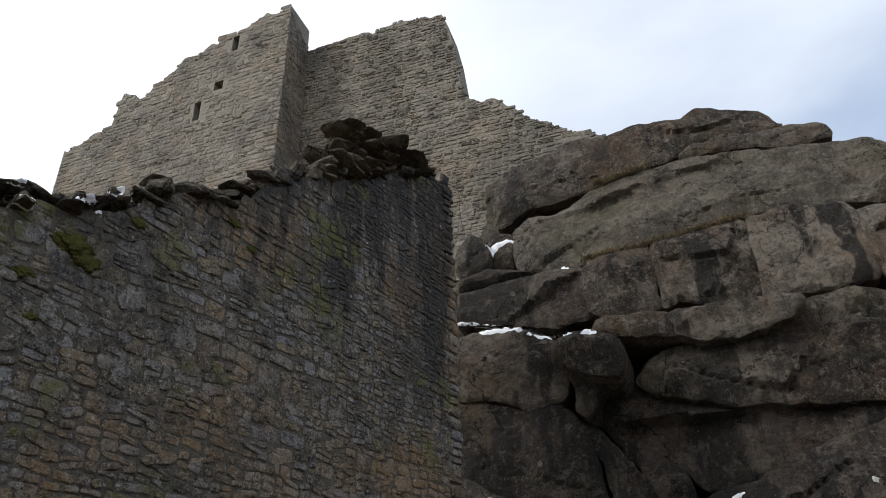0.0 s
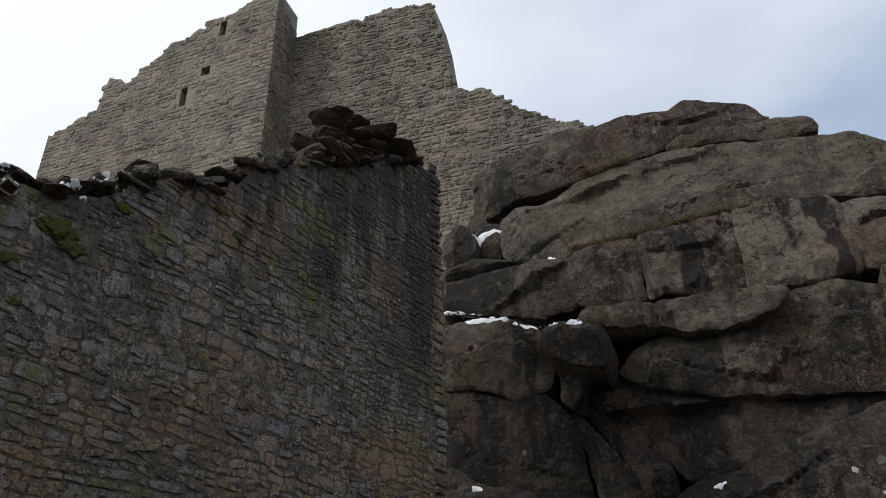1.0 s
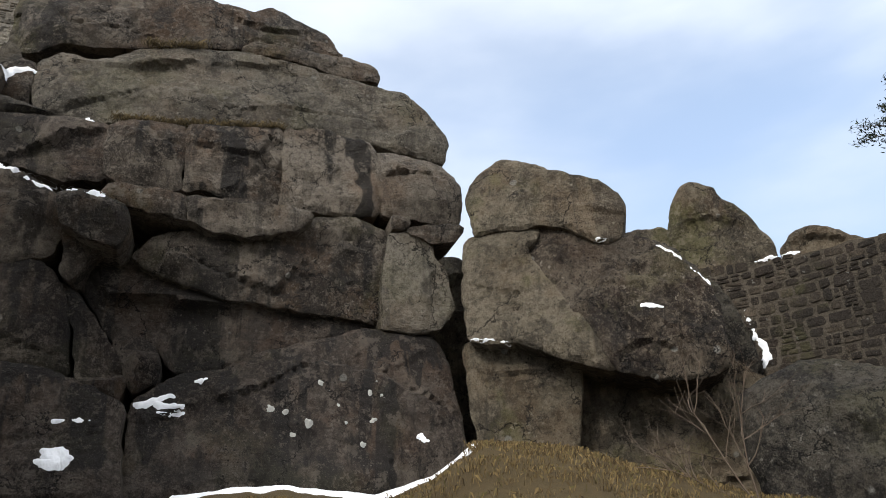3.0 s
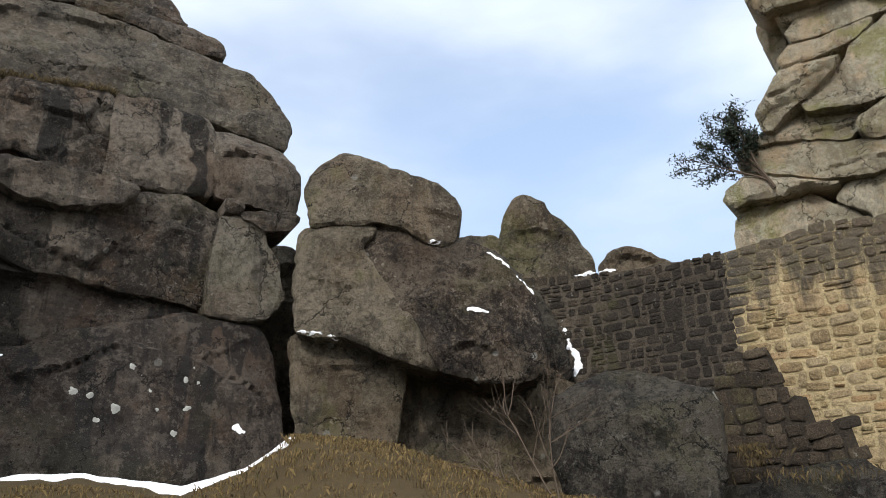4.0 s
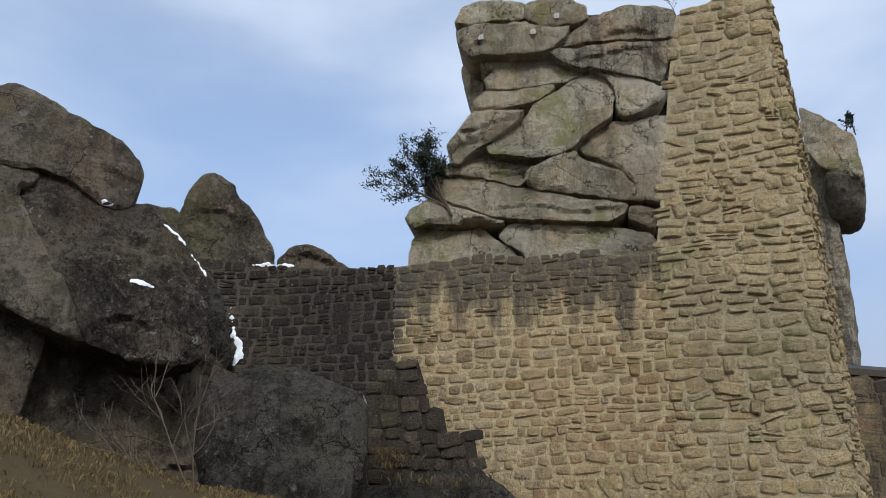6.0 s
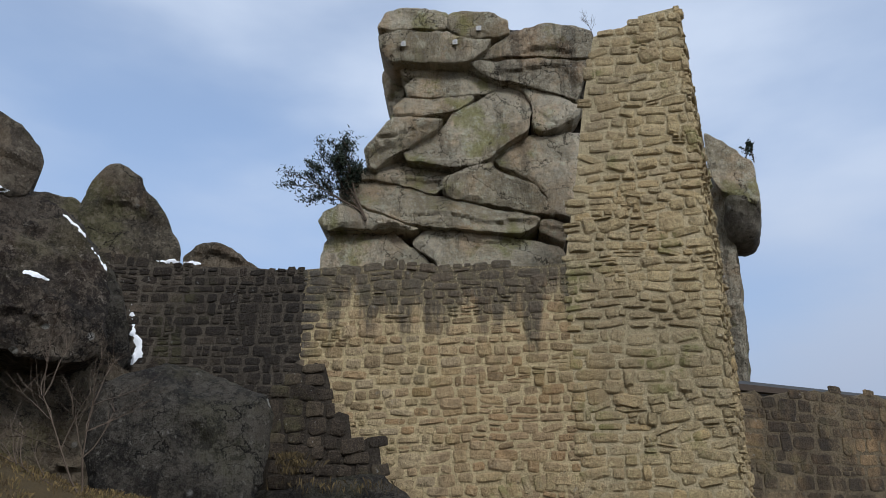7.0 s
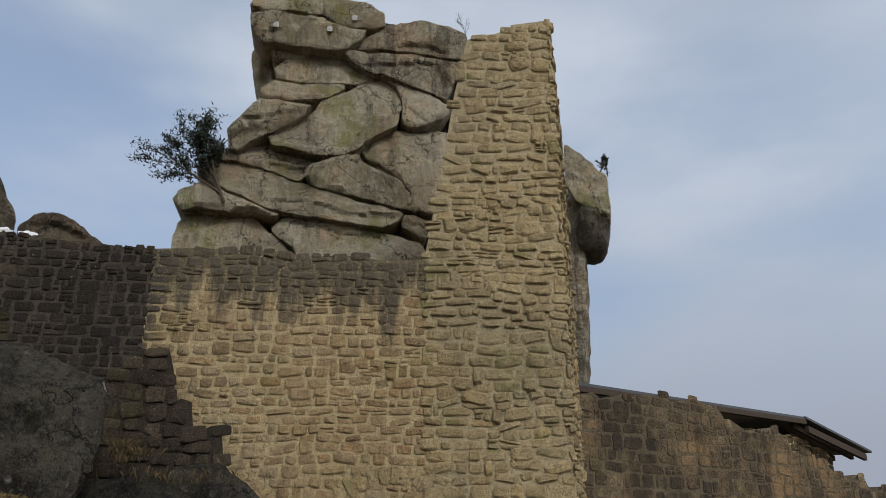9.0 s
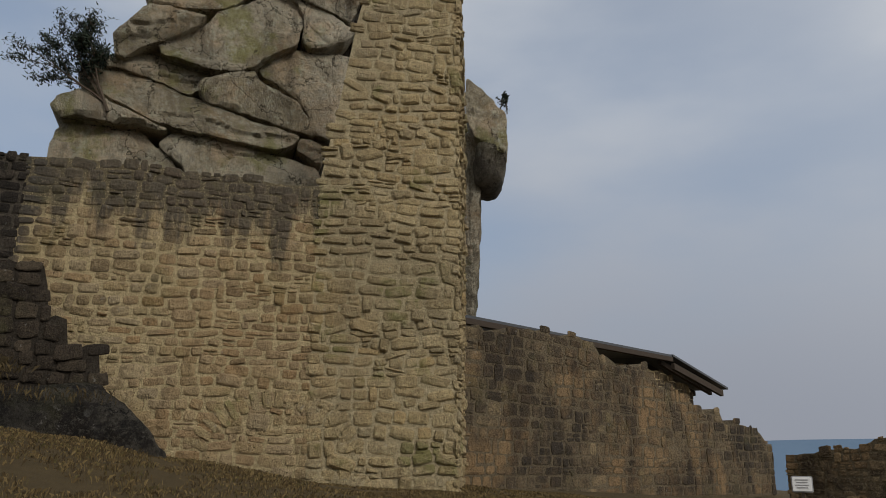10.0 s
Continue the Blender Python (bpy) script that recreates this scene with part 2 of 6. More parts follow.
def stonework(name, cols, dirt, dirt_amt, moss=0.2, top=None, lichen=0.3, warm=0.0, side=None, mottle=0.45):
    """Masonry stones, each with its own shade. top: (height, depth) of the dark run-off stain under the wall's crown."""
    k = Mat(name)
    r = k.rand()
    c = k.colours(r, [(i / (len(cols) - 1), x) for i, x in enumerate(cols)])
    fine, grain = k.noise(5, 5, 0.7), k.noise(45, 3, 0.8)
    c = k.mix(k.math("MULTIPLY", k.ramp(fine, 0.35, 0.75), 0.5), c, tuple(0.55 * v for v in cols[0]))
    c = k.mix(k.math("MULTIPLY", k.ramp(grain, 0.48, 0.68), 0.5), c, tuple(min(1, 1.5 * v) for v in cols[-1]))
    c = k.mix(k.math("MULTIPLY", k.ramp(k.noise(55, 2, 0.7, (1, 1, 1), 71.0), 0.54, 0.66), 0.6), c, tuple(0.35 * v for v in cols[0]))
    c = k.mix(k.math("MULTIPLY", k.ramp(k.noise(11, 7, 0.82, (1, 1, 1), 121.0), 0.53, 0.58), mottle), c, tuple(0.4 * v for v in cols[0]))
    c = k.mix(k.math("MULTIPLY", k.ramp(k.noise(19, 6, 0.82, (1, 1, 1), 131.0), 0.55, 0.6), mottle), c, tuple(min(0.7, 1.35 * v) for v in cols[2]))
    if warm:
        c = k.mix(k.math("MULTIPLY", k.ramp(k.noise(0.5, 4, 0.6, (1, 1, 1), 5.0), 0.45, 0.62), warm), c, (0.36, 0.23, 0.11))
    c = k.mix(k.math("MULTIPLY", k.ramp(k.noise(0.5, 5, 0.65, (1, 1, 0.6), 9.0), 0.46, 0.62), dirt_amt), c, dirt)
    if top:
        lvl = k.math("ADD", k.z(), k.math("MULTIPLY", k.noise(1.1, 5, 0.65, (1.6, 1.6, 0.16), 17.0), top[1] * 4.2))
        c = k.mix(k.math("MULTIPLY", k.ramp(lvl, top[0] + top[1] * 1.0, top[0] + top[1] * 1.6), 0.85), c, dirt)
    if side:
        sp = k.n.new("ShaderNodeSeparateXYZ")
        k.l.new(k.pos, sp.inputs[0])
        lvl = k.math("ADD", sp.outputs["Y"], k.math("MULTIPLY", k.noise(0.8, 5, 0.65, (1, 1, 0.5), 91.0), 1.6))
        c = k.mix(k.math("MULTIPLY", k.ramp(lvl, side, side + 0.7), 0.88), c, dirt)
    c = k.mix(k.math("MULTIPLY", k.ramp(k.noise(1.1, 4, 0.6, (1, 1, 1), 25.0), 0.55, 0.68), moss), c, (0.19, 0.19, 0.06))
    c = k.mix(k.math("MULTIPLY", k.ramp(k.noise(7, 3, 0.7, (1, 1, 1), 33.0), 0.66, 0.7), lichen), c, (0.45, 0.45, 0.42))
    # weathering that runs on from stone to stone
    crust = k.ramp(k.noise(3.1, 10, 0.84, (1, 1, 1), 141.0), 0.535, 0.565)
    c = k.mix(k.math("MULTIPLY", crust, 0.12 + 0.65 * mottle), c, tuple(0.45 * v for v in cols[0]))
    bare = k.ramp(k.noise(6.5, 9, 0.82, (1, 1, 1), 151.0), 0.56, 0.59)
    c = k.mix(k.math("MULTIPLY", bare, 0.3), c, tuple(min(0.7, 1.3 * v) for v in cols[2]))
    pits = k.math("MULTIPLY", k.ramp(k.voronoi(13), 0.2, 0.13), k.ramp(k.noise(2.4, 4, 0.6, (1, 1, 1), 161.0), 0.5, 0.58))
    c = k.mix(k.math("MULTIPLY", pits, 0.7), c, tuple(0.25 * v for v in cols[0]))
    h = k.math("ADD", k.math("MULTIPLY", fine, 1.3), k.math("MULTIPLY", grain, 0.3))
    h = k.math("ADD", h, k.math("MULTIPLY", k.noise(16, 8, 0.8), 1.3))
    h = k.math("SUBTRACT", h, k.math("MULTIPLY", pits, 0.5))
    return k.done(c, h, 1.0, 0.06)


S_DARK = stonework("weathered_rubble", [(0.10, 0.097, 0.095), (0.27, 0.25, 0.222), (0.38, 0.365, 0.345), (0.30, 0.312, 0.345), (0.36, 0.285, 0.185), (0.19, 0.172, 0.15), (0.33, 0.27, 0.18)], (0.055, 0.054, 0.054), 0.6, 0.75, (10.0, 3.0), 0.95, 0.6, None, 0.85)
S_CASTLE = stonework("castle_stone", [(0.19, 0.17, 0.14), (0.27, 0.24, 0.195), (0.34, 0.305, 0.25), (0.26, 0.242, 0.21)], (0.11, 0.105, 0.097), 0.6, 0.05, None, 0.3, 0.2, None, 0.65)
S_YELLOW = stonework("ochre_stone", [(0.229, 0.163, 0.0861), (0.541, 0.403, 0.205), (0.437, 0.346, 0.213), (0.603, 0.461, 0.254), (0.437, 0.269, 0.123), (0.541, 0.422, 0.254)], (0.085, 0.075, 0.06), 0.12, 0.28, (6.6, 1.15), 0.2, 0.4, 4.9, 0.38)
S_TOWER = stonework("tower_stone", [(0.354, 0.272, 0.143), (0.51, 0.398, 0.217), (0.593, 0.47, 0.271), (0.437, 0.344, 0.193), (0.541, 0.417, 0.221), (0.468, 0.388, 0.246), (0.562, 0.407, 0.197)], (0.17, 0.15, 0.105), 0.35, 0.7, None, 0.3, 0.2, None, 0.38)
S_BLACK = stonework("sooted_stone", [(0.014, 0.011, 0.008), (0.042, 0.03, 0.022), (0.024, 0.018, 0.013), (0.085, 0.065, 0.046), (0.02, 0.016, 0.012), (0.17, 0.133, 0.095)], (0.02, 0.017, 0.014), 0.6, 0.15)
S_CHAR = stonework("blackened_stone", [(0.032, 0.024, 0.017), (0.075, 0.056, 0.038), (0.048, 0.036, 0.025), (0.13, 0.1, 0.066)], (0.02, 0.017, 0.014), 0.6, 0.15)
S_BROWN = stonework("brown_stone", [(0.04, 0.03, 0.021), (0.13, 0.095, 0.058), (0.07, 0.053, 0.036), (0.24, 0.175, 0.1), (0.1, 0.075, 0.048), (0.36, 0.27, 0.15)], (0.03, 0.023, 0.017), 0.85, 0.15, None, 0.3, 0.7)


def mortar(name, a, b, top=None, dirt=(0.06, 0.055, 0.045)):
    k = Mat(name, 0.95)
    c = k.mix(k.noise(1.2, 5, 0.6), a, b)
    if top:
        lvl = k.math("ADD", k.z(), k.math("MULTIPLY", k.noise(1.1, 5, 0.65, (1.6, 1.6, 0.16), 17.0), top[1] * 4.2))
        c = k.mix(k.math("MULTIPLY", k.ramp(lvl, top[0] + top[1] * 1.0, top[0] + top[1] * 1.6), 0.85), c, dirt)
    c = k.mix(k.math("MULTIPLY", k.ramp(k.noise(0.5, 5, 0.65, (1, 1, 0.6), 9.0), 0.46, 0.66), 0.4), c, tuple(0.5 * v for v in a))
    c = k.mix(k.math("MULTIPLY", k.ramp(k.noise(14, 6, 0.8, (1, 1, 1), 55.0), 0.5, 0.6), 0.55), c, tuple(0.5 * v for v in a))
    c = k.mix(k.math("MULTIPLY", k.ramp(k.noise(40, 4, 0.8, (1, 1, 1), 57.0), 0.54, 0.62), 0.5), c, tuple(1.4 * v for v in b))
    return k.done(c, k.noise(9, 8, 0.8), 1.0, 0.12)


M_DARK = mortar("old_mortar", (0.10, 0.093, 0.08), (0.24, 0.218, 0.18), (10.1, 3.0), (0.04, 0.039, 0.038))
M_CASTLE = mortar("castle_mortar", (0.24, 0.217, 0.175), (0.32, 0.293, 0.24))
M_YELLOW = mortar("ochre_mortar", (0.52, 0.41, 0.225), (0.64, 0.52, 0.30), (6.6, 1.15))
M_TOWER = mortar("tower_mortar", (0.48, 0.395, 0.235), (0.60, 0.50, 0.31))
M_BLACK = mortar("sooted_mortar", (0.05, 0.041, 0.031), (0.17, 0.143, 0.108))
M_CHAR = mortar("blackened_mortar", (0.035, 0.028, 0.021), (0.07, 0.056, 0.04))
M_BROWN = mortar("brown_mortar", (0.09, 0.07, 0.045), (0.26, 0.205, 0.125))

_k = Mat("snow", 0.6)
SNOW = _k.done(_k.mix(_k.noise(6, 4), (0.78, 0.81, 0.86), (0.9, 0.91, 0.93)), _k.noise(14, 4), 0.4, 0.03)
_k = Mat("lichen_crust", 0.95)
LICHEN = _k.done(_k.mix(_k.noise(30, 4), (0.26, 0.26, 0.235), (0.42, 0.42, 0.39)), _k.noise(60, 4), 0.8, 0.01)
_k = Mat("dry_turf", 0.95)
TURF = _k.done(_k.mix(_k.noise(7, 6, 0.7), _k.mix(_k.noise(0.7, 4), (0.075, 0.05, 0.021), (0.17, 0.122, 0.052)), (0.05, 0.036, 0.016)), _k.noise(25, 5, 0.8), 0.9, 0.06)
_k = Mat("dry_grass", 0.9)
GRASS = _k.done(_k.colours(_k.rand(), [(0.0, (0.042, 0.028, 0.012)), (0.4, (0.09, 0.06, 0.024)), (0.75, (0.2, 0.142, 0.06)), (1.0, (0.07, 0.06, 0.02))]))
_k = Mat("withered_tuft", 0.95)
TUFT = _k.done(_k.colours(_k.rand(), [(0.0, (0.035, 0.026, 0.012)), (0.6, (0.07, 0.05, 0.022)), (1.0, (0.13, 0.095, 0.04))]))
_k = Mat("needle_green", 0.8)
NEEDLES = _k.done(_k.colours(_k.rand(), [(0.0, (0.012, 0.02, 0.013)), (0.6, (0.024, 0.036, 0.022)), (1.0, (0.045, 0.058, 0.034))]))
_k = Mat("bark", 0.95)
BARK = _k.done(_k.mix(_k.noise(20, 4), (0.05, 0.035, 0.025), (0.12, 0.09, 0.065)), _k.noise(30, 4), 0.7, 0.02)
_k = Mat("moss", 1.0)
MOSS = _k.done(_k.mix(_k.noise(12, 5, 0.7), (0.035, 0.038, 0.012), (0.16, 0.15, 0.03)), _k.noise(40, 4, 0.8), 1.0, 0.05)
_k = Mat("roof_sheet", 0.45)
ROOFING = _k.done(_k.mix(_k.noise(3, 4), (0.05, 0.055, 0.06), (0.085, 0.09, 0.10)), _k.noise(12, 3), 0.1, 0.01)
_k = Mat("roof_timber", 0.85)
TIMBER = _k.done(_k.mix(_k.noise(6, 4, 0.6, (1, 1, 8)), (0.03, 0.022, 0.016), (0.075, 0.055, 0.04)), _k.noise(30, 3), 0.3, 0.01)
_k = Mat("sign_white", 0.5)
SIGN = _k.done(_k.mix(_k.noise(4, 3), (0.72, 0.72, 0.72), (0.82, 0.82, 0.82)))
_k = Mat("sign_grey", 0.5)
SIGN_INK = _k.done(_k.mix(_k.noise(4, 3), (0.25, 0.25, 0.26), (0.32, 0.32, 0.33)))
# distant woods, with the blue of the air's haze mixed into the colour
_k = Mat("hazed_forest", 1.0)
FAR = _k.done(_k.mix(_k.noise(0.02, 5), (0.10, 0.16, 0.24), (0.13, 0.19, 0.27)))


# ---------------------------------------------------------------- building blocks
def thing(name, label, category, kind="", group=""):
    return tagged(new(name), label, category, group, kind)


def mesh_object(name, verts, faces, material, parent=None, smooth=False, label="", sharp=0):
    me = bpy.data.meshes.new(name)
    me.from_pydata(verts, [], faces)
    me.materials.append(material)
    if smooth:
        me.polygons.foreach_set("use_smooth", [True] * len(me.polygons))
        if sharp:
            me.set_sharp_from_angle(angle=radians(sharp))
    me.update()
    ob = new(name, me)
    if parent is not None:
        ob.parent = parent
    if label:
        ob["label"] = label
    return ob


def part(name, bm, material, parent, label=""):
    me = bpy.data.meshes.new(name)
    bm.to_mesh(me)
    bm.free()
    me.materials.append(material)
    ob = new(name, me)
    ob.parent = parent
    if label:
        ob["label"] = label
    return ob


def fractal(p, octaves=4, rough=0.5):
    v, a = 0.0, 1.0
    for i in range(octaves):
        v += a * noise.noise(p)
        p, a = p * 2.07 + Vector((3.1, 1.7, 5.3)), a * rough
    return v


ROCK_MAT = [GRANITE]
ROCK_V, ROCK_F, TREE = [], [], []


def slab(parent, name, facing, away, depth, rounding, lean, outline, step=0.09, rough=0.10, material=None, grow=0.015, cleft=1.0, chip=0.5, slant=False):
    """A block of granite. It faces the open side from the bearing `facing`, its upright face `away` metres off; outline in metres
    along the face and in height. Edges are worn round, the face leans back by `lean` degrees and is weathered and cleft."""
    a = radians(facing)
    out, right = Vector((math.sin(a), math.cos(a), 0)), Vector((math.cos(a), -math.sin(a), 0))
    seed = Vector((away * 3.7, sum(p[0] for p in outline), len(outline) * 2.3))
    ring = []
    for (u0, z0), (u1, z1) in zip(outline, outline[1:] + outline[:1]):
        length = math.hypot(u1 - u0, z1 - z0)
        n = max(1, round(length / step))
        for i in range(n):
            t = i / n
            ring.append(Vector((u0 + (u1 - u0) * t, z0 + (z1 - z0) * t)))
    for _ in range(1):
        ring = [(p * 2 + q + r) / 4 for p, q, r in zip(ring, ring[1:] + ring[:1], ring[-1:] + ring[:-1])]
    area = sum(p.x * q.y - q.x * p.y for p, q in zip(ring, ring[1:] + ring[:1]))
    sign = 1 if area > 0 else -1
    moved = []
    for p, q, r in zip(ring, ring[1:] + ring[:1], ring[-1:] + ring[:-1]):
        d = (q - r).normalized()
        w = 0.06 * fractal(Vector((p.x * 1.1, p.y * 1.1, 1.5)) + seed, 5, 0.75) if cleft else 0.05 * fractal(Vector((p.x * 5, p.y * 9, 1.5)) + seed, 3, 0.7)
        moved.append(p + Vector((d.y, -d.x)) * sign * (grow + w))
    ring = moved
    A = np.array([(p.x, p.y) for p in ring])
    B = np.roll(A, -1, axis=0)
    lo, hi = A.min(0), A.max(0)
    gx, gz = np.meshgrid(np.arange(lo[0], hi[0], step), np.arange(lo[1], hi[1], step * 0.9))
    gx[::2] += step / 2
    P = np.stack([gx.ravel(), gz.ravel()], 1)
    P += (np.random.RandomState(len(outline)).rand(*P.shape) - 0.5) * step * 0.3

    def inside_dist(P):
        if len(P) > 1500:
            return np.concatenate([inside_dist(P[k:k + 1500]) for k in range(0, len(P), 1500)])
        d = B - A
        rel = P[:, None] - A[None]
        t = np.clip((rel * d).sum(2) / np.maximum((d * d).sum(1), 1e-9), 0, 1)
        dist = np.sqrt(((rel - t[..., None] * d) ** 2).sum(2)).min(1)
        cross = ((A[:, 1] > P[:, None, 1]) != (B[:, 1] > P[:, None, 1])) & (
            P[:, None, 0] < (B[:, 0] - A[:, 0]) * (P[:, None, 1] - A[:, 1]) / np.where(np.abs(B[:, 1] - A[:, 1]) < 1e-9, 1e-9, B[:, 1] - A[:, 1]) + A[:, 0])
        return dist * np.where(cross.sum(1) % 2 == 1, 1, -1)

    dist = inside_dist(P)
    P = P[dist > step * 0.45]
    pts = [Vector(p) for p in A] + [Vector(p) for p in P]
    res = geometry.delaunay_2d_cdt(pts, [], [list(range(len(A)))], 1, 1e-5)
    v2, faces = res[0], [tuple(f) for f in res[2]]
    Q = np.array([(p.x, p.y) for p in v2])
    dd = np.maximum(inside_dist(Q), 0)
    mid_z, k = (lo[1] + hi[1]) / 2, math.tan(radians(lean))
    radius = 0.02 + rounding * 0.08
    dome = rounding * 0.08
    # flat chips broken from the edges, and two or three broad planes that make up the face
    rng = random.Random(int(abs(seed.y) * 1000) + len(outline))
    ext = (hi - lo) / 2
    chips = []
    for _ in range(9):
        t = rng.uniform(0, 2 * math.pi)
        dx, dz = math.cos(t), math.sin(t)
        reach = abs(dx) * ext[0] + abs(dz) * ext[1]
        w = min(rng.uniform(0.12, 0.5), reach * 0.5)
        chips.append((dx, dz, reach * rng.uniform(0.8, 1.0) - w, rng.uniform(0.35, 1.0)))
    for _ in range(3):
        t = rng.uniform(0, 2 * math.pi)
        chips.append((math.cos(t), math.sin(t), rng.uniform(-0.2, 0.4) * min(ext), rng.uniform(0.05, 0.2)))
    mid_u = (lo[0] + hi[0]) / 2
    verts = []
    for (u, z), d in zip(Q, dd):
        s = min(1.0, d / radius)
        curve = radius * (1 - math.sqrt(max(0.0, 1 - (1 - s) ** 2)))
        s2 = min(1.0, d / (rounding * 2.6))
        curve += dome * (1 - s2) ** 2
        jog = 0.12 * noise.noise(Vector((u * 1.6, z * 1.6, away)))
        curve += chip * min(0.6, max(0.0, max(((u - mid_u) * a1 + (z - mid_z) * a2 - a3 + jog) * a4 for a1, a2, a3, a4 in chips)))
        p = Vector((u, z, away)) + seed
        w = rough * 0.9 * fractal(p * 0.5, 3) + rough * 0.5 * fractal(p * 2.6, 5, 0.75) + rough * 0.5 * (0.4 - abs(noise.noise(p * 1.7))) + rough * 0.3 * (0.4 - abs(noise.noise(p * 4.1)))
        # cleavage: shallow steps and clefts between natural blocks
        warp = Vector((0.25 * noise.noise(p * 0.8), 0.25 * noise.noise(p * 0.8 + Vector((9, 4, 2))), 0))
        cell = Vector(((u + warp.x) * 0.42, (z + warp.y) * 0.75, away * 0.3)) + seed
        dv, pv = noise.voronoi(cell)
        edge = dv[1] - dv[0]
        h = math.sin(pv[0].x * 12.9 + pv[0].y * 78.2) * 0.5
        tilt = ((cell - pv[0]).y) * math.sin(pv[0].x * 31.7) * 0.22
        w += cleft * (0.16 * h + tilt * 1.7) * min(1, edge * 20) - cleft * 0.06 * max(0.0, 1 - edge * 24)
        y = away + curve + (z - mid_z) * k - w * min(1, 0.2 + s2 * 1.6)
        q = right * u + out * y
        verts.append((q.x, q.y, z))
    # sides and back
    edge_of = set()
    for f in faces:
        for i in range(len(f)):
            edge_of.add((f[i], f[(i + 1) % len(f)]))
    rim = sorted(e for e in edge_of if (e[1], e[0]) not in edge_of)
    idx, centre = {}, A.mean(0)
    for e in rim:
        for i in e:
            if i not in idx:
                u, z = Q[i]
                y = away + radius + dome + (z - mid_z) * k
                m1 = right * u + out * (y + depth * 0.6)
                uu, zz = centre + (Q[i] - centre) * 0.8
                m2 = right * uu + out * (y + depth)
                idx[i] = len(verts)
                verts.append((m1.x, m1.y, z))
                verts.append((m2.x, m2.y, zz))
    sides = []
    for a0, b0 in rim:
        sides.append((b0, a0, idx[a0], idx[b0]))
        sides.append((idx[b0], idx[a0], idx[a0] + 1, idx[b0] + 1))
    nxt = dict(rim)
    start = rim[0][0]
    loop, cur = [], start
    while cur in nxt and len(loop) <= len(rim):
        loop.append(idx[cur] + 1)
        cur = nxt[cur]
        if cur == start:
            break
    allf = faces + sides + [tuple(reversed(loop))]
    p0, p1, p2 = (Vector(verts[i]) for i in faces[0][:3])
    if (p1 - p0).cross(p2 - p0).dot(out) > 0:
        allf = [tuple(reversed(f)) for f in allf]
    if cleft:
        base = len(ROCK_V)
        ROCK_V.extend(verts)
        ROCK_F.extend(tuple(i + base for i in f) for f in allf)
    elif TREE:
        # lies on the rock behind it
        kept = []
        for i, v in enumerate(verts):
            ahead = (Vector(v) - Vector((0, 0, 1.6))).normalized() if slant else out
            hit = TREE[0].ray_cast(Vector(v) - ahead * 1.2, ahead, 4.5 if slant else 3.0) if i < len(Q) else (None,)
            if hit[0] is not None:
                thin = 0.045 * min(1.0, dd[i] / 0.06) - 0.006
                verts[i] = tuple(hit[0] - out * thin + Vector((0, 0, thin)))
                kept.append(i)
        good = set(kept)
        tris = [f for f in allf if all(i in good for i in f)]
        far = [f for f in tris if max((Vector(verts[f[a]]) - Vector(verts[f[b]])).length for a, b in ((0, 1), (1, 2), (0, 2))) < 0.3]
        used = sorted({i for f in far for i in f})
        num = {i: n for n, i in enumerate(used)}
        verts, allf = [verts[i] for i in used], [tuple(num[i] for i in f) for f in far]
        return islands(name, verts, allf, material)
    return mesh_object(name, verts, allf, material or ROCK_MAT[0], parent, smooth=True, sharp=26 if cleft else 0)


def islands(name, verts, faces, material):
    """One object for each connected piece of a broken sheet; crumbs are left out."""
    root = list(range(len(verts)))

    def top_of(i):
        while root[i] != i:
            root[i] = root[root[i]]
            i = root[i]
        return i
    for f in faces:
        for i in f[1:]:
            root[top_of(i)] = top_of(f[0])
    groups = {}
    for f in faces:
        groups.setdefault(top_of(f[0]), []).append(f)
    made = []
    for g in groups.values():
        if len(g) < 8:
            continue
        used = sorted({i for f in g for i in f})
        num = {i: n for n, i in enumerate(used)}
        made.append(mesh_object(name, [verts[i] for i in used], [tuple(num[i] for i in f) for f in g], material, smooth=True))
    return made


class Line:
    """A wall's plan: a polyline walked from its first point; at(u) gives the place and the outward normal (to the right of the way)."""

    def __init__(self, points):
        self.p = [Vector(q) for q in points]
        self.s = [0.0]
        for a, b in zip(self.p, self.p[1:]):
            self.s.append(self.s[-1] + (b - a).length)
        self.length = self.s[-1]

    def at(self, u):
        u = min(max(u, 0.0), self.length)
        i = max(j for j in range(len(self.p) - 1) if self.s[j] <= u + 1e-9)
        d = (self.p[i + 1] - self.p[i]).normalized()
        # turn the normal smoothly along the curve
        def nrm(j):
            e = (self.p[j + 1] - self.p[j]).normalized()
            return Vector((e.y, -e.x))
        f = (u - self.s[i]) / (self.s[i + 1] - self.s[i])
        n = nrm(i)
        if f > 0.5 and i + 2 < len(self.p):
            n = n.lerp(nrm(i + 1), f - 0.5)
        elif f < 0.5 and i > 0:
            n = nrm(i - 1).lerp(n, f + 0.5)
        return self.p[i] + d * (u - self.s[i]), n.normalized()


def curve_of(stops):
    """A height along a wall: stops of (way, height)."""
    def f(u):
        if u <= stops[0][0]:
            return stops[0][1]
        for (a, ha), (b, hb) in zip(stops, stops[1:]):
            if u <= b:
                return ha + (hb - ha) * (u - a) / (b - a)
        return stops[-1][1]
    return f


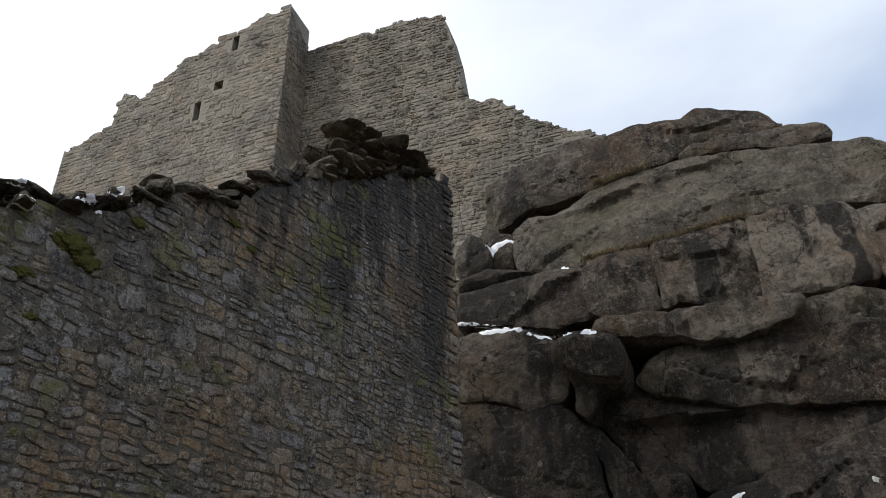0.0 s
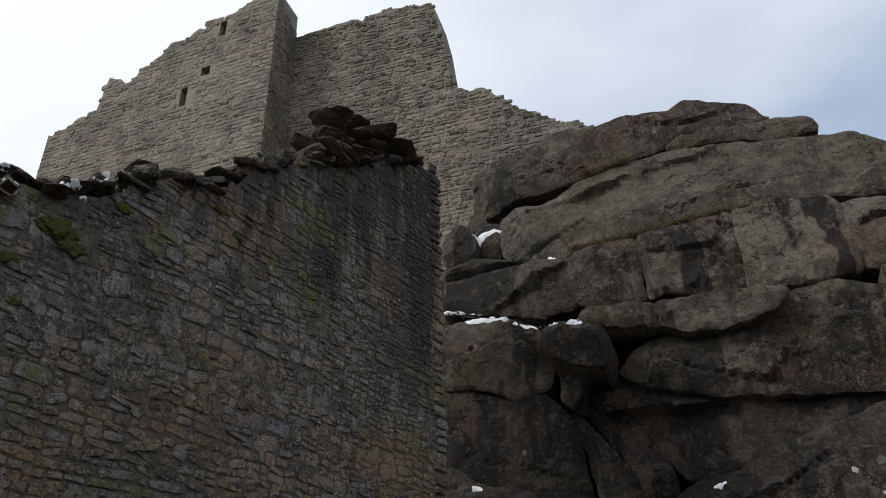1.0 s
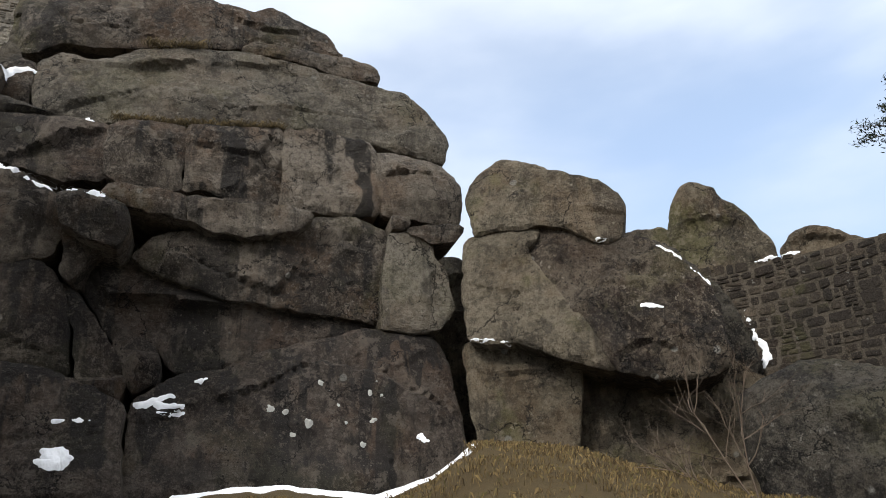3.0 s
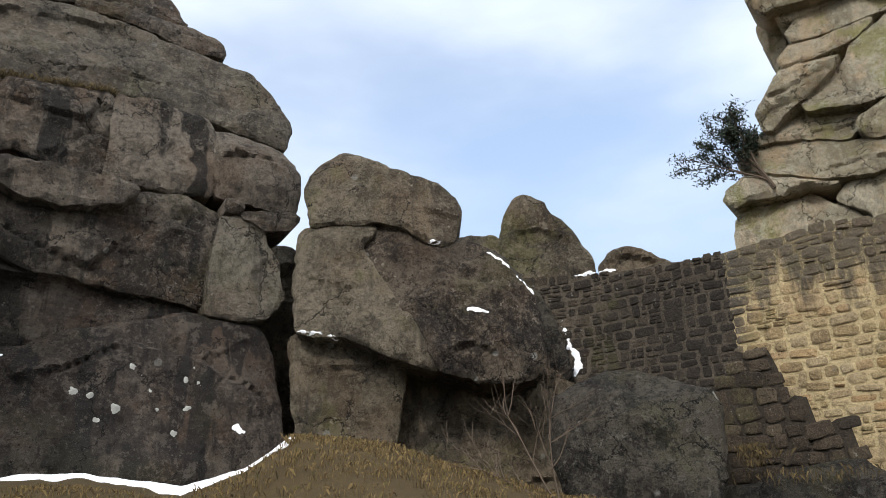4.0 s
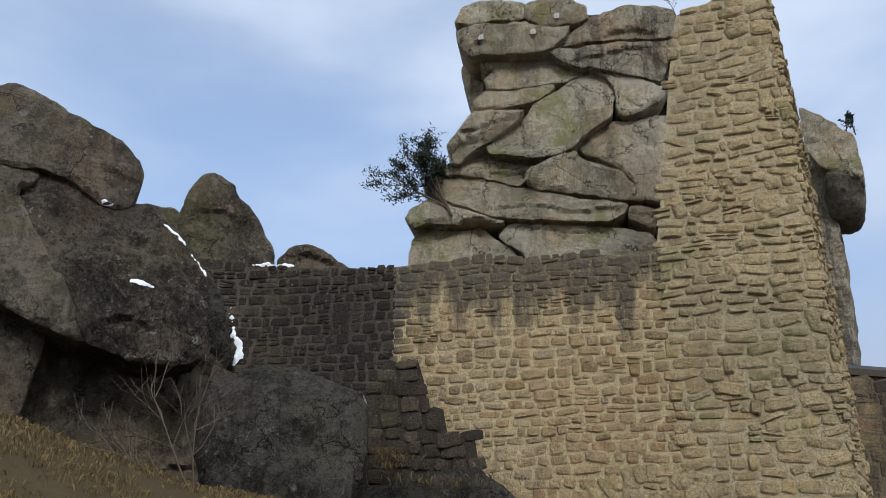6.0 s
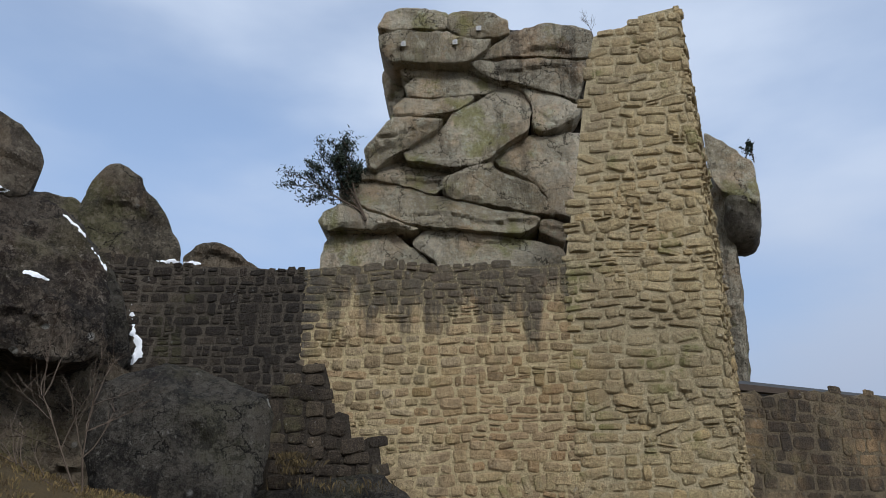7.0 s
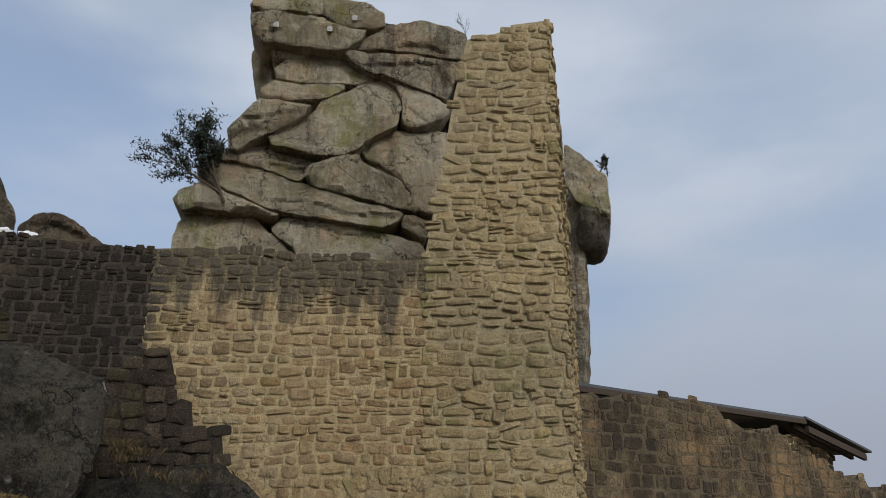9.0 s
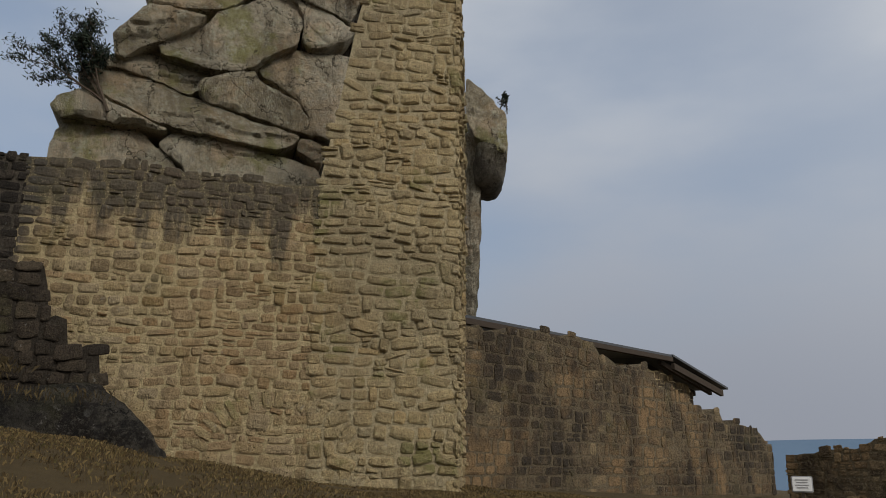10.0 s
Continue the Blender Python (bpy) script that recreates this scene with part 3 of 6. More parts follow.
def stone_shape(rng, n=10, box=0.25, loose=0.1, mid=0.62, inner=0.82):
    """A wall stone in a unit box: an uneven outline, a narrow broken edge and a rough flat face. box: how square it is."""
    ring = []
    for i in range(n):
        t = 2 * math.pi * (i + 0.5 + rng.uniform(-0.3, 0.3)) / n
        c, s = math.cos(t), math.sin(t)
        x, y = math.copysign(abs(c) ** box, c) * 0.5, math.copysign(abs(s) ** box, s) * 0.5
        ring.append((x * rng.uniform(1 - loose, 1.0), y * rng.uniform(1 - loose * 1.3, 1.0)))
    tilt = (rng.uniform(-0.35, 0.35), rng.uniform(-0.45, 0.45))
    verts = [(x, y, -0.6) for x, y in ring]
    verts += [(x * 0.99, y * 0.98, mid + tilt[0] * x + tilt[1] * y + rng.uniform(-0.12, 0.12)) for x, y in ring]
    verts += [(x * rng.uniform(inner - 0.05, inner + 0.09), y * rng.uniform(inner - 0.1, inner + 0.06), 0.92 + tilt[0] * x + tilt[1] * y + rng.uniform(-0.12, 0.16)) for x, y in ring]
    verts.append((rng.uniform(-0.15, 0.15), rng.uniform(-0.15, 0.15), 1.0 + rng.uniform(-0.1, 0.25)))
    faces = []
    for i in range(n):
        j = (i + 1) % n
        faces += [(i, j, n + j, n + i), (n + i, n + j, 2 * n + j, 2 * n + i), (2 * n + i, 2 * n + j, 3 * n)]
    return verts, faces


_rs = random.Random(5)
BLOCKS = [stone_shape(_rs) for _ in range(16)]
RUBBLE = [stone_shape(_rs, 10, 0.4, 0.2) for _ in range(16)]
PILLOW = [stone_shape(_rs, 12, 0.42, 0.13, 0.35, 0.7) for _ in range(24)]
COBBLE = [stone_shape(_rs, 9, 0.45, 0.17, 0.55, 0.78) for _ in range(24)]


def masonry(parent, line, top, bottom, course, length, proud, stone, bed, thick, seed, single=None, holes=(), wavy=0.03, du=0.3, u_range=None, gap=0.02, ragged=0.12, split=0.25, shapes=BLOCKS, twist=0.045):
    """A rubble wall on its plan: a core of mortar with ragged crown, and stones laid in uneven courses.
    single: stretch (u0, u1, z0, z1) whose stones stand as pieces of their own. holes: openings (u0, u1, z0, z1)."""
    rng = random.Random(seed)
    u0, u1 = u_range or (0.0, line.length)
    # core
    cuts = sorted({round(u0 + (u1 - u0) * i / max(1, round((u1 - u0) / du)), 4) for i in range(max(1, round((u1 - u0) / du)) + 1)} | {h for x in holes for h in x[:2]})
    levels = sorted({h for x in holes for h in x[2:]})
    crown = [top(a) + ragged * fractal(Vector((a * 1.3, seed, 0.5)), 3, 0.8) - 0.1 for a in cuts]
    nl = len(levels) + 2
    V, F = [], []
    for a, h in zip(cuts, crown):
        p, n = line.at(a)
        q = p - n * thick
        for z in [bottom(a)] + [min(x, h) for x in levels] + [h]:
            V += [(p.x, p.y, z), (q.x, q.y, z)]
    row = 2 * nl

    def is_hole(i, j):
        if not (0 <= i < len(cuts) - 1 and 0 < j < nl - 1):
            return False
        m, zc = (cuts[i] + cuts[i + 1]) / 2, (levels[j - 1] + levels[j]) / 2 if j < len(levels) else 1e9
        return any(x[0] < m < x[1] and x[2] < zc < x[3] for x in holes)

    for i in range(len(cuts) - 1):
        for j in range(nl - 1):
            a, b = i * row + 2 * j, (i + 1) * row + 2 * j
            if is_hole(i, j):
                if not is_hole(i - 1, j):
                    F.append((a, a + 1, a + 3, a + 2))
                if not is_hole(i + 1, j):
                    F.append((b, b + 2, b + 3, b + 1))
                if not is_hole(i, j - 1):
                    F.append((a, b, b + 1, a + 1))
                if not is_hole(i, j + 1):
                    F.append((a + 2, a + 3, b + 3, b + 2))
            else:
                F += [(a, b, b + 2, a + 2), (a + 1, a + 3, b + 3, b + 1)]
        a, b = i * row + 2 * (nl - 1), (i + 1) * row + 2 * (nl - 1)
        F += [(a, b, b + 1, a + 1), (i * row, i * row + 1, (i + 1) * row + 1, (i + 1) * row)]
    for i in (0, len(cuts) - 1):
        for j in range(nl - 1):
            a = i * row + 2 * j
            F.append((a, a + 2, a + 3, a + 1))
    mesh_object("wall_core", V, F, bed, parent)
    if bed in (M_DARK, M_BLACK, M_CHAR):
        base = len(ROCK_V)
        ROCK_V.extend(V)
        ROCK_F.extend(tuple(i + base for i in f) for f in F)

    def crown_at(u):
        return float(np.interp(u, cuts, crown))
    # stones
    z = min(bottom(u0 + (u1 - u0) * i / 20) for i in range(21))
    zmax = max(top(u0 + (u1 - u0) * i / 60) for i in range(61)) + 0.3
    rest_v, rest_f, count = [], [], 0
    shared = []
    arrs = [np.array(x[0]) for x in shapes]
    while z < zmax:
        ch = rng.uniform(*course)
        u = u0 + rng.uniform(-0.1, 0.05)
        while u < u1:
            ln = rng.uniform(*length) * (1.0 if rng.random() > 0.15 else 0.55)
            ln = min(max(ln, 0.09), u1 + 0.05 - u)
            pieces = [(0.0, ln, 0.0, ch)]
            if ch > 0.13 and rng.random() < (split(u, z) if callable(split) else split):
                rows, off, pieces = (2 if ch < 0.2 or rng.random() < 0.5 else 3), 0.0, []
                for i in range(rows):
                    hh = ch - off if i == rows - 1 else ch / rows * rng.uniform(0.75, 1.25)
                    c = rng.uniform(0.35, 0.65) if ln > 0.26 and rng.random() < 0.6 else 1.0
                    pieces.append((0.0, ln * c, off, hh))
                    if c < 1:
                        pieces.append((ln * c, ln * (1 - c), off, hh))
                    off += hh
            for du_, wide, off, hh in pieces:
                um = u + du_ + wide / 2
                zm = z + off + hh / 2 + wavy * fractal(Vector((um * 0.6, z * 0.8, seed)), 2)
                if zm - 0.03 > crown_at(min(max(um, u0), u1 - 0.01)) or zm < bottom(um) - 0.1:
                    continue
                if any(x[0] - 0.04 < um + wide * 0.4 and um - wide * 0.4 < x[1] + 0.04 and x[2] - 0.02 < zm + hh * 0.4 and zm - hh * 0.4 < x[3] + 0.02 for x in holes):
                    continue
                p, n = line.at(um)
                big = rng.uniform(1.15, 1.6) if rng.random() < 0.22 else 1.0
                w, h, pr = max(0.05, wide - gap * rng.uniform(0.2, 1.6)), big * max(0.04, hh - gap * rng.uniform(0.0, 1.4)), big * proud * rng.uniform(0.45, 1.45)
                zm += rng.uniform(-0.08, 0.08) * hh
                n3, z3 = Vector((n.x, n.y, 0)), Vector((0, 0, 1))
                x3 = z3.cross(n3)
                tw = rng.gauss(0, twist)
                xx, zz = x3 * math.cos(tw) + z3 * math.sin(tw), z3 * math.cos(tw) - x3 * math.sin(tw)
                m = Matrix(((xx.x * w, zz.x * h, n3.x * pr, p.x), (xx.y * w, zz.y * h, n3.y * pr, p.y), (xx.z * w, zz.z * h, n3.z * pr, zm), (0, 0, 0, 1)))
                s = rng.randrange(len(shapes))
                if single and count < 300 and single[0] <= um <= single[1] and single[2] <= zm <= single[3]:
                    count += 1
                    shared.append((s, m))
                else:
                    M = np.array(m)
                    v = arrs[s] @ M[:3, :3].T + M[:3, 3]
                    b = len(rest_v)
                    rest_v.extend(map(tuple, v))
                    rest_f.extend(tuple(i + b for i in f) for f in shapes[s][1])
            u += ln
        z += ch
    if rest_v:
        tagged(mesh_object("rubble", rest_v, rest_f, stone, parent), kind="stuff")
    if shared:
        bank = {}
        for s, m in shared:
            if s not in bank:
                me = bpy.data.meshes.new("stone")
                me.from_pydata(shapes[s][0], [], shapes[s][1])
                me.materials.append(stone)
                bank[s] = me
            LATER.append((bank[s], m, parent))


LATER = []


def bearing(az, dist):
    a = radians(az)
    return Vector((dist * math.sin(a), dist * math.cos(a)))


# ---------------------------------------------------------------- ground
HILL = [(-60, 1.2), (-20, 1.8), (0, 2.5), (15, 2.65), (26, 2.85), (32, 2.65), (36, 2.92), (38, 3.2), (39.5, 3.42), (42, 3.32), (46.5, 3.22), (49.5, 3.0), (53.3, 2.72), (57, 2.45), (62, 2.3), (65, 2.2), (72, 2.08), (77, 1.92), (82, 1.65), (90, 1.38), (97, 1.22), (103, 1.2), (112, 1.0), (124, 0.7), (140, 0.4), (180, 0.0), (260, 0.0), (300, 1.2)]
hill_at = curve_of(HILL)


def ground_z(x, y):
    r = math.hypot(x, y)
    az = math.degrees(math.atan2(x, y))
    if az < -60:
        az += 360
    rim = hill_at(az)
    t = min(1.0, max(0.0, (r - 1.0) / 11.5))
    z = rim * (t * t * (3 - 2 * t)) if rim > 0 else 0.0
    if r > 40:
        z -= (min(r, 1500) - 40) * 0.09
    z += 0.07 * fractal(Vector((x * 0.5, y * 0.5, 0)), 3) * min(1, r / 3)
    return z


V, F = [], []
radii = [0.0] + [0.4 * 1.045 ** i for i in range(215)]
radii = [r for r in radii if r < 4500]
SEG = 180
for r in radii:
    for i in range(SEG):
        a = 2 * math.pi * i / SEG
        x, y = r * math.sin(a), r * math.cos(a)
        V.append((x, y, ground_z(x, y)))
for j in range(len(radii) - 1):
    for i in range(SEG):
        k = (i + 1) % SEG
        F.append((j * SEG + i, (j + 1) * SEG + i, (j + 1) * SEG + k, j * SEG + k))
ground = tagged(mesh_object("ground", V, F, TURF, smooth=True), "dry brown winter grass slope below the rocks", "ground", kind="structure")

GROUND_V, GROUND_F = V, [f for f in F if f[2] < SEG * sum(r < 40 for r in radii)]

# ---------------------------------------------------------------- granite cliff
cliff = thing("granite_cliff", "tall weathered grey-brown granite cliff of stacked rounded slabs", "cliff")
ROCK_MAT[0] = GRANITE
slab(cliff, "slab", 20, 15.6, 3, 0.245, 10, [(-4.35, 12.75), (-4.36, 13.58), (-4.02, 13.98), (-3.05, 14.08), (-2.21, 14.46), (-1.38, 14.29), (-0.57, 14.47), (0.13, 14.36), (0.54, 14.27), (0.83, 14.55), (1.38, 14.31), (2.21, 13.94), (2.65, 13.27), (2.16, 13.15), (1.34, 13.22), (0.52, 13.33), (0.25, 13.05), (-0.55, 12.93), (-1.33, 12.81), (-2.09, 12.61), (-2.84, 12.44), (-3.47, 12.51), (-3.93, 12.2), (-4.24, 12.19)], chip=0.3, cleft=0.75, grow=0.028)
slab(cliff, "slab", 20, 15.2, 2, 0.21, 10, [(0.25, 12.81), (0.51, 13.08), (1.31, 12.98), (2.11, 12.91), (2.66, 12.97), (3.33, 12.86), (3.42, 12.44), (3.0, 12.31), (2.08, 12.43), (1.29, 12.65), (0.51, 12.71)], chip=0.3, cleft=0.75, grow=0.028)
slab(cliff, "slab", 20, 14.75, 2.5, 0.35, 14, [(-3.76, 11.53), (-3.34, 11.94), (-2.84, 11.79), (-2.37, 11.93), (-1.9, 12.27), (-1.29, 12.45), (-0.53, 12.57), (0.24, 12.61), (1.28, 12.49), (2.05, 12.27), (2.97, 12.14), (3.88, 12.02), (4.41, 11.53), (4.67, 11.12), (4.83, 10.6), (4.7, 10.0), (4.36, 10.06), (3.62, 10.14), (3.01, 10.29), (2.17, 10.5), (1.18, 10.45), (0.22, 10.35), (-0.73, 10.29), (-1.55, 10.31), (-2.22, 10.07), (-2.89, 10.06), (-3.53, 10.21), (-3.69, 10.86)], chip=0.3, cleft=0.75, grow=0.028, material=GRANITE_GREY)
slab(cliff, "slab", 20, 14.5, 2, 0.21, 5, [(-5.02, 10.66), (-4.92, 11.1), (-4.63, 11.48), (-4.31, 11.27), (-4.2, 10.75), (-4.33, 10.49), (-4.92, 10.34)], chip=0.3, cleft=0.75, grow=0.028)
slab(cliff, "slab", 20, 14.8, 2, 0.175, 5, [(-4.33, 11.32), (-4.1, 11.56), (-3.77, 11.49), (-3.71, 10.96), (-3.72, 10.44), (-4.27, 10.62)], chip=0.3, cleft=0.75, grow=0.028)
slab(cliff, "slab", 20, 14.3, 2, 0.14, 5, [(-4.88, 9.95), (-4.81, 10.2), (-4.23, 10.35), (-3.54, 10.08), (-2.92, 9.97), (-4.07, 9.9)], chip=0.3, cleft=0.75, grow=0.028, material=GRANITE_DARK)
slab(cliff, "slab", 20, 14.2, 2.5, 0.21, 3, [(-5.02, 9.14), (-4.85, 9.79), (-4.05, 9.86), (-3.4, 9.86), (-2.85, 9.92), (-2.16, 9.94), (-2.12, 9.15), (-2.16, 8.64), (-2.75, 8.57), (-3.29, 8.7), (-4.05, 8.89), (-4.9, 9.03)], chip=0.3, cleft=0.75, grow=0.028, material=GRANITE_WET)
slab(cliff, "slab", 20, 13.95, 2.5, 0.28, 0, [(-2.1, 9.66), (-1.92, 9.81), (-1.37, 9.94), (-0.76, 9.92), (-0.7, 9.67), (-0.68, 8.53), (-1.11, 8.47), (-1.76, 8.5), (-2.05, 8.71)], chip=0.3, cleft=0.75, grow=0.028, material=GRANITE_BANDED)
slab(cliff, "slab", 20, 14.02, 2.5, 0.14, 0, [(-0.69, 9.94), (0.21, 10.0), (1.14, 10.08), (1.2, 9.73), (1.16, 8.5), (0.86, 8.44), (0.2, 8.47), (-0.67, 8.53)], chip=0.3, cleft=0.75, grow=0.028, material=GRANITE_BANDED)
slab(cliff, "slab", 20, 13.95, 2.5, 0.21, 4, [(1.22, 10.09), (2.09, 10.13), (2.91, 9.97), (3.03, 9.73), (3.12, 9.04), (3.11, 8.35), (2.53, 8.28), (1.74, 8.28), (1.15, 8.37)], chip=0.3, cleft=0.75, grow=0.028, material=GRANITE_BANDED)
slab(cliff, "slab", 20, 13.9, 2.5, 0.315, 6, [(3.06, 9.82), (3.5, 9.83), (4.5, 9.62), (4.74, 9.24), (4.88, 8.75), (4.77, 8.28), (4.24, 8.24), (3.66, 8.28), (3.14, 8.28), (3.1, 9.02)], chip=0.3, cleft=0.75, grow=0.028)
slab(cliff, "slab", 20, 13.5, 2, 0.245, -6, [(-2.05, 8.07), (-1.8, 8.26), (-1.07, 8.22), (-0.6, 8.17), (-0.55, 7.73), (-1.38, 7.85), (-1.79, 7.93)], chip=0.3, cleft=0.75, grow=0.028)
slab(cliff, "slab", 20, 13.48, 2, 0.245, -6, [(-0.56, 8.14), (0.4, 8.15), (1.26, 8.09), (1.77, 7.95), (1.46, 7.74), (1.03, 7.58), (0.5, 7.48), (-0.13, 7.55), (-0.51, 7.72)], chip=0.3, cleft=0.75, grow=0.028)
slab(cliff, "slab", 20, 13.55, 2.5, 0.315, -6, [(-4.86, 7.33), (-4.72, 8.4), (-4.29, 8.5), (-3.73, 8.42), (-3.12, 8.26), (-2.71, 8.08), (-2.64, 7.64), (-2.55, 7.32), (-2.72, 6.87), (-3.32, 6.78), (-4.11, 7.05), (-4.78, 7.16)], chip=0.3, cleft=0.75, grow=0.028)
slab(cliff, "slab", 20, 13.1, 2, 0.14, 0, [(-2.6, 7.8), (-2.28, 7.87), (-1.53, 7.7), (-1.47, 7.21), (-1.6, 6.93), (-2.14, 7.1), (-2.49, 7.28)], chip=0.3, cleft=0.75, grow=0.028)
slab(cliff, "slab", 20, 13.6, 2, 0.14, 0, [(-2.61, 7.41), (-2.22, 7.24), (-1.66, 7.07), (-2.03, 6.91), (-2.16, 6.64), (-2.35, 6.43), (-2.51, 6.59), (-2.44, 6.97)], chip=0.3, cleft=0.75, grow=0.028)
# back of the cave under the lip, its shade put into the darker stone
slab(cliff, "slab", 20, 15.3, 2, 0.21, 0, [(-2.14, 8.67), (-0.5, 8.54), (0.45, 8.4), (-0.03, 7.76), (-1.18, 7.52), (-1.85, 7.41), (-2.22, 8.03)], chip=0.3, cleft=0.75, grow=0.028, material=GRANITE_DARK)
slab(cliff, "slab", 20, 13.95, 2.2, 0.21, -4, [(-1.44, 7.09), (-1.08, 7.42), (-0.45, 7.65), (0.51, 7.63), (1.28, 7.77), (1.85, 8.11), (2.52, 8.17), (3.25, 7.99), (3.18, 6.95), (3.11, 6.04), (2.61, 6.11), (1.87, 6.26), (1.02, 6.35), (0.18, 6.42), (-0.55, 6.69), (-1.18, 6.93)], chip=0.3, cleft=0.75, grow=0.028)
slab(cliff, "slab", 20, 13.7, 2.2, 0.21, 3, [(3.25, 7.87), (3.73, 7.9), (4.16, 7.74), (4.17, 7.38), (4.41, 7.08), (4.53, 6.37), (4.25, 5.9), (3.7, 5.83), (3.07, 5.88), (3.14, 6.85)], chip=0.3, cleft=0.75, grow=0.028, material=GRANITE_GREY)
slab(cliff, "slab", 20, 13.7, 1.5, 0.084, 0, [(3.29, 8.24), (3.69, 8.2), (3.61, 7.96), (3.32, 7.93)], chip=0.3, cleft=0.75, grow=0.028)
slab(cliff, "slab", 20, 13.6, 1.5, 0.084, 0, [(3.58, 7.94), (4.39, 8.07), (4.76, 8.04), (4.52, 7.73), (4.17, 7.67), (3.68, 7.83)], chip=0.3, cleft=0.75, grow=0.028)
slab(cliff, "slab", 20, 14.25, 2.5, 0.28, 4, [(-2.33, 6.69), (-2.14, 7.19), (-1.48, 7.22), (-0.56, 6.78), (0.18, 6.49), (1.9, 6.3), (3.09, 6.05), (2.41, 5.9), (1.65, 5.67), (1.0, 5.35), (0.37, 5.12), (-0.44, 4.99), (-1.06, 5.67), (-1.56, 5.57), (-1.97, 6.16)], chip=0.3, cleft=0.75, grow=0.028, material=GRANITE_WET)
slab(cliff, "slab", 20, 13.35, 2.5, 0.42, 14, [(-1.1, 4.32), (-0.79, 4.64), (-0.42, 4.83), (0.36, 4.96), (0.76, 5.24), (1.58, 5.52), (2.33, 5.75), (3.09, 5.89), (4.15, 5.78), (4.36, 5.25), (4.4, 4.17), (4.48, 3.52), (4.02, 3.11), (3.54, 2.59), (-1.07, 2.81)], chip=0.3, cleft=0.75, grow=0.028, material=GRANITE_WET)
slab(cliff, "slab", 20, 13.75, 2.5, 0.28, -3, [(-4.96, 6.69), (-4.84, 7.14), (-4.14, 7.05), (-3.34, 6.77), (-2.75, 6.82), (-2.53, 6.48), (-2.32, 6.08), (-2.19, 4.86), (-2.73, 4.97), (-3.39, 5.09), (-4.15, 5.29), (-4.79, 5.68)], chip=0.3, cleft=0.75, grow=0.028, material=GRANITE_WET)
slab(cliff, "slab", 20, 13.85, 2, 0.175, 4, [(-2.54, 6.52), (-2.1, 6.21), (-1.61, 5.45), (-1.29, 5.03), (-1.36, 4.44), (-1.67, 4.64), (-2.03, 4.75), (-2.21, 5.7)], chip=0.3, cleft=0.75, grow=0.028, material=GRANITE_WET)
slab(cliff, "slab", 20, 13.9, 2, 0.175, 4, [(-1.53, 5.49), (-1.04, 5.58), (-0.71, 5.14), (-0.72, 4.78), (-1.15, 4.61), (-1.33, 5.05)], chip=0.3, cleft=0.75, grow=0.028, material=GRANITE_WET)
slab(cliff, "slab", 20, 13.0, 3, 0.315, 18, [(-6.09, 4.86), (-5.37, 5.32), (-4.93, 5.49), (-4.65, 5.56), (-4.0, 5.15), (-3.25, 4.93), (-2.61, 4.81), (-2.0, 4.62), (-1.58, 4.45), (-1.19, 4.22), (-1.05, 2.77), (-5.8, 3.0)], chip=0.3, cleft=0.75, grow=0.028, material=GRANITE_WET)
# backing behind the slabs, coloured dark so that the gaps look shaded
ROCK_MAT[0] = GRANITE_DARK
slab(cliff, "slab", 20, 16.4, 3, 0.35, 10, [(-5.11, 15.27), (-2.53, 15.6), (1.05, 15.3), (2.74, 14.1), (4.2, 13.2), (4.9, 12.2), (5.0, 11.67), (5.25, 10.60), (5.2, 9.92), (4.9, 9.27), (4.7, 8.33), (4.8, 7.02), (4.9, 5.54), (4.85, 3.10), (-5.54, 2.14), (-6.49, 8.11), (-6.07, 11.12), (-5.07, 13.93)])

ROCK_MAT[0] = GRANITE_BOULDER
top_boulder = thing("balanced_boulder", "rounded grey granite boulder resting on a bigger boulder", "boulder")
ROCK_MAT[0] = GRANITE_BOULDER
slab(top_boulder, "boulder_body", 48, 13.5, 3, 0.6, 12, [(-1.99, 8.06), (-2.01, 8.53), (-1.73, 8.97), (-1.31, 9.15), (-0.84, 9.0), (-0.1, 8.64), (0.48, 8.39), (0.85, 7.98), (0.85, 7.6), (0.73, 7.13), (0.54, 7.08), (0.19, 7.22), (-0.12, 7.5), (-0.61, 7.57), (-0.99, 7.54), (-1.51, 7.56), (-1.89, 7.53)], cleft=0.7, chip=0.6, rough=0.13, grow=0.06)
big_boulder = thing("overhanging_boulder", "huge lichen-spotted granite boulder overhanging a dark hollow", "boulder")
ROCK_MAT[0] = GRANITE_CRUST
slab(big_boulder, "boulder_body", 48, 13.3, 4, 0.5, 8, [(-2.09, 5.57), (-2.18, 6.49), (-2.16, 6.93), (-2.1, 7.5), (-1.56, 7.59), (-1.0, 7.56), (-0.7, 7.52), (-0.94, 7.05), (-0.72, 6.62), (-0.43, 6.0), (0.12, 5.41), (0.44, 4.71), (-0.28, 4.89), (-0.74, 5.1), (-1.29, 5.31), (-2.05, 5.43)], step=0.08, cleft=0.5, chip=0.5, rough=0.13, grow=0.04, material=GRANITE_BOULDER)
slab(big_boulder, "boulder_flank", 48, 13.28, 4, 0.5, 10, [(-0.73, 7.54), (-0.57, 7.63), (-0.07, 7.47), (0.4, 7.18), (1.0, 7.12), (1.41, 6.91), (1.82, 6.4), (2.08, 5.97), (2.22, 5.21), (2.24, 4.67), (2.02, 4.47), (1.64, 4.44), (1.09, 4.49), (0.44, 4.67), (0.13, 5.38), (-0.42, 5.98), (-0.72, 6.63), (-0.95, 7.06)], step=0.08, cleft=0.5, chip=0.5, rough=0.14, grow=0.06)
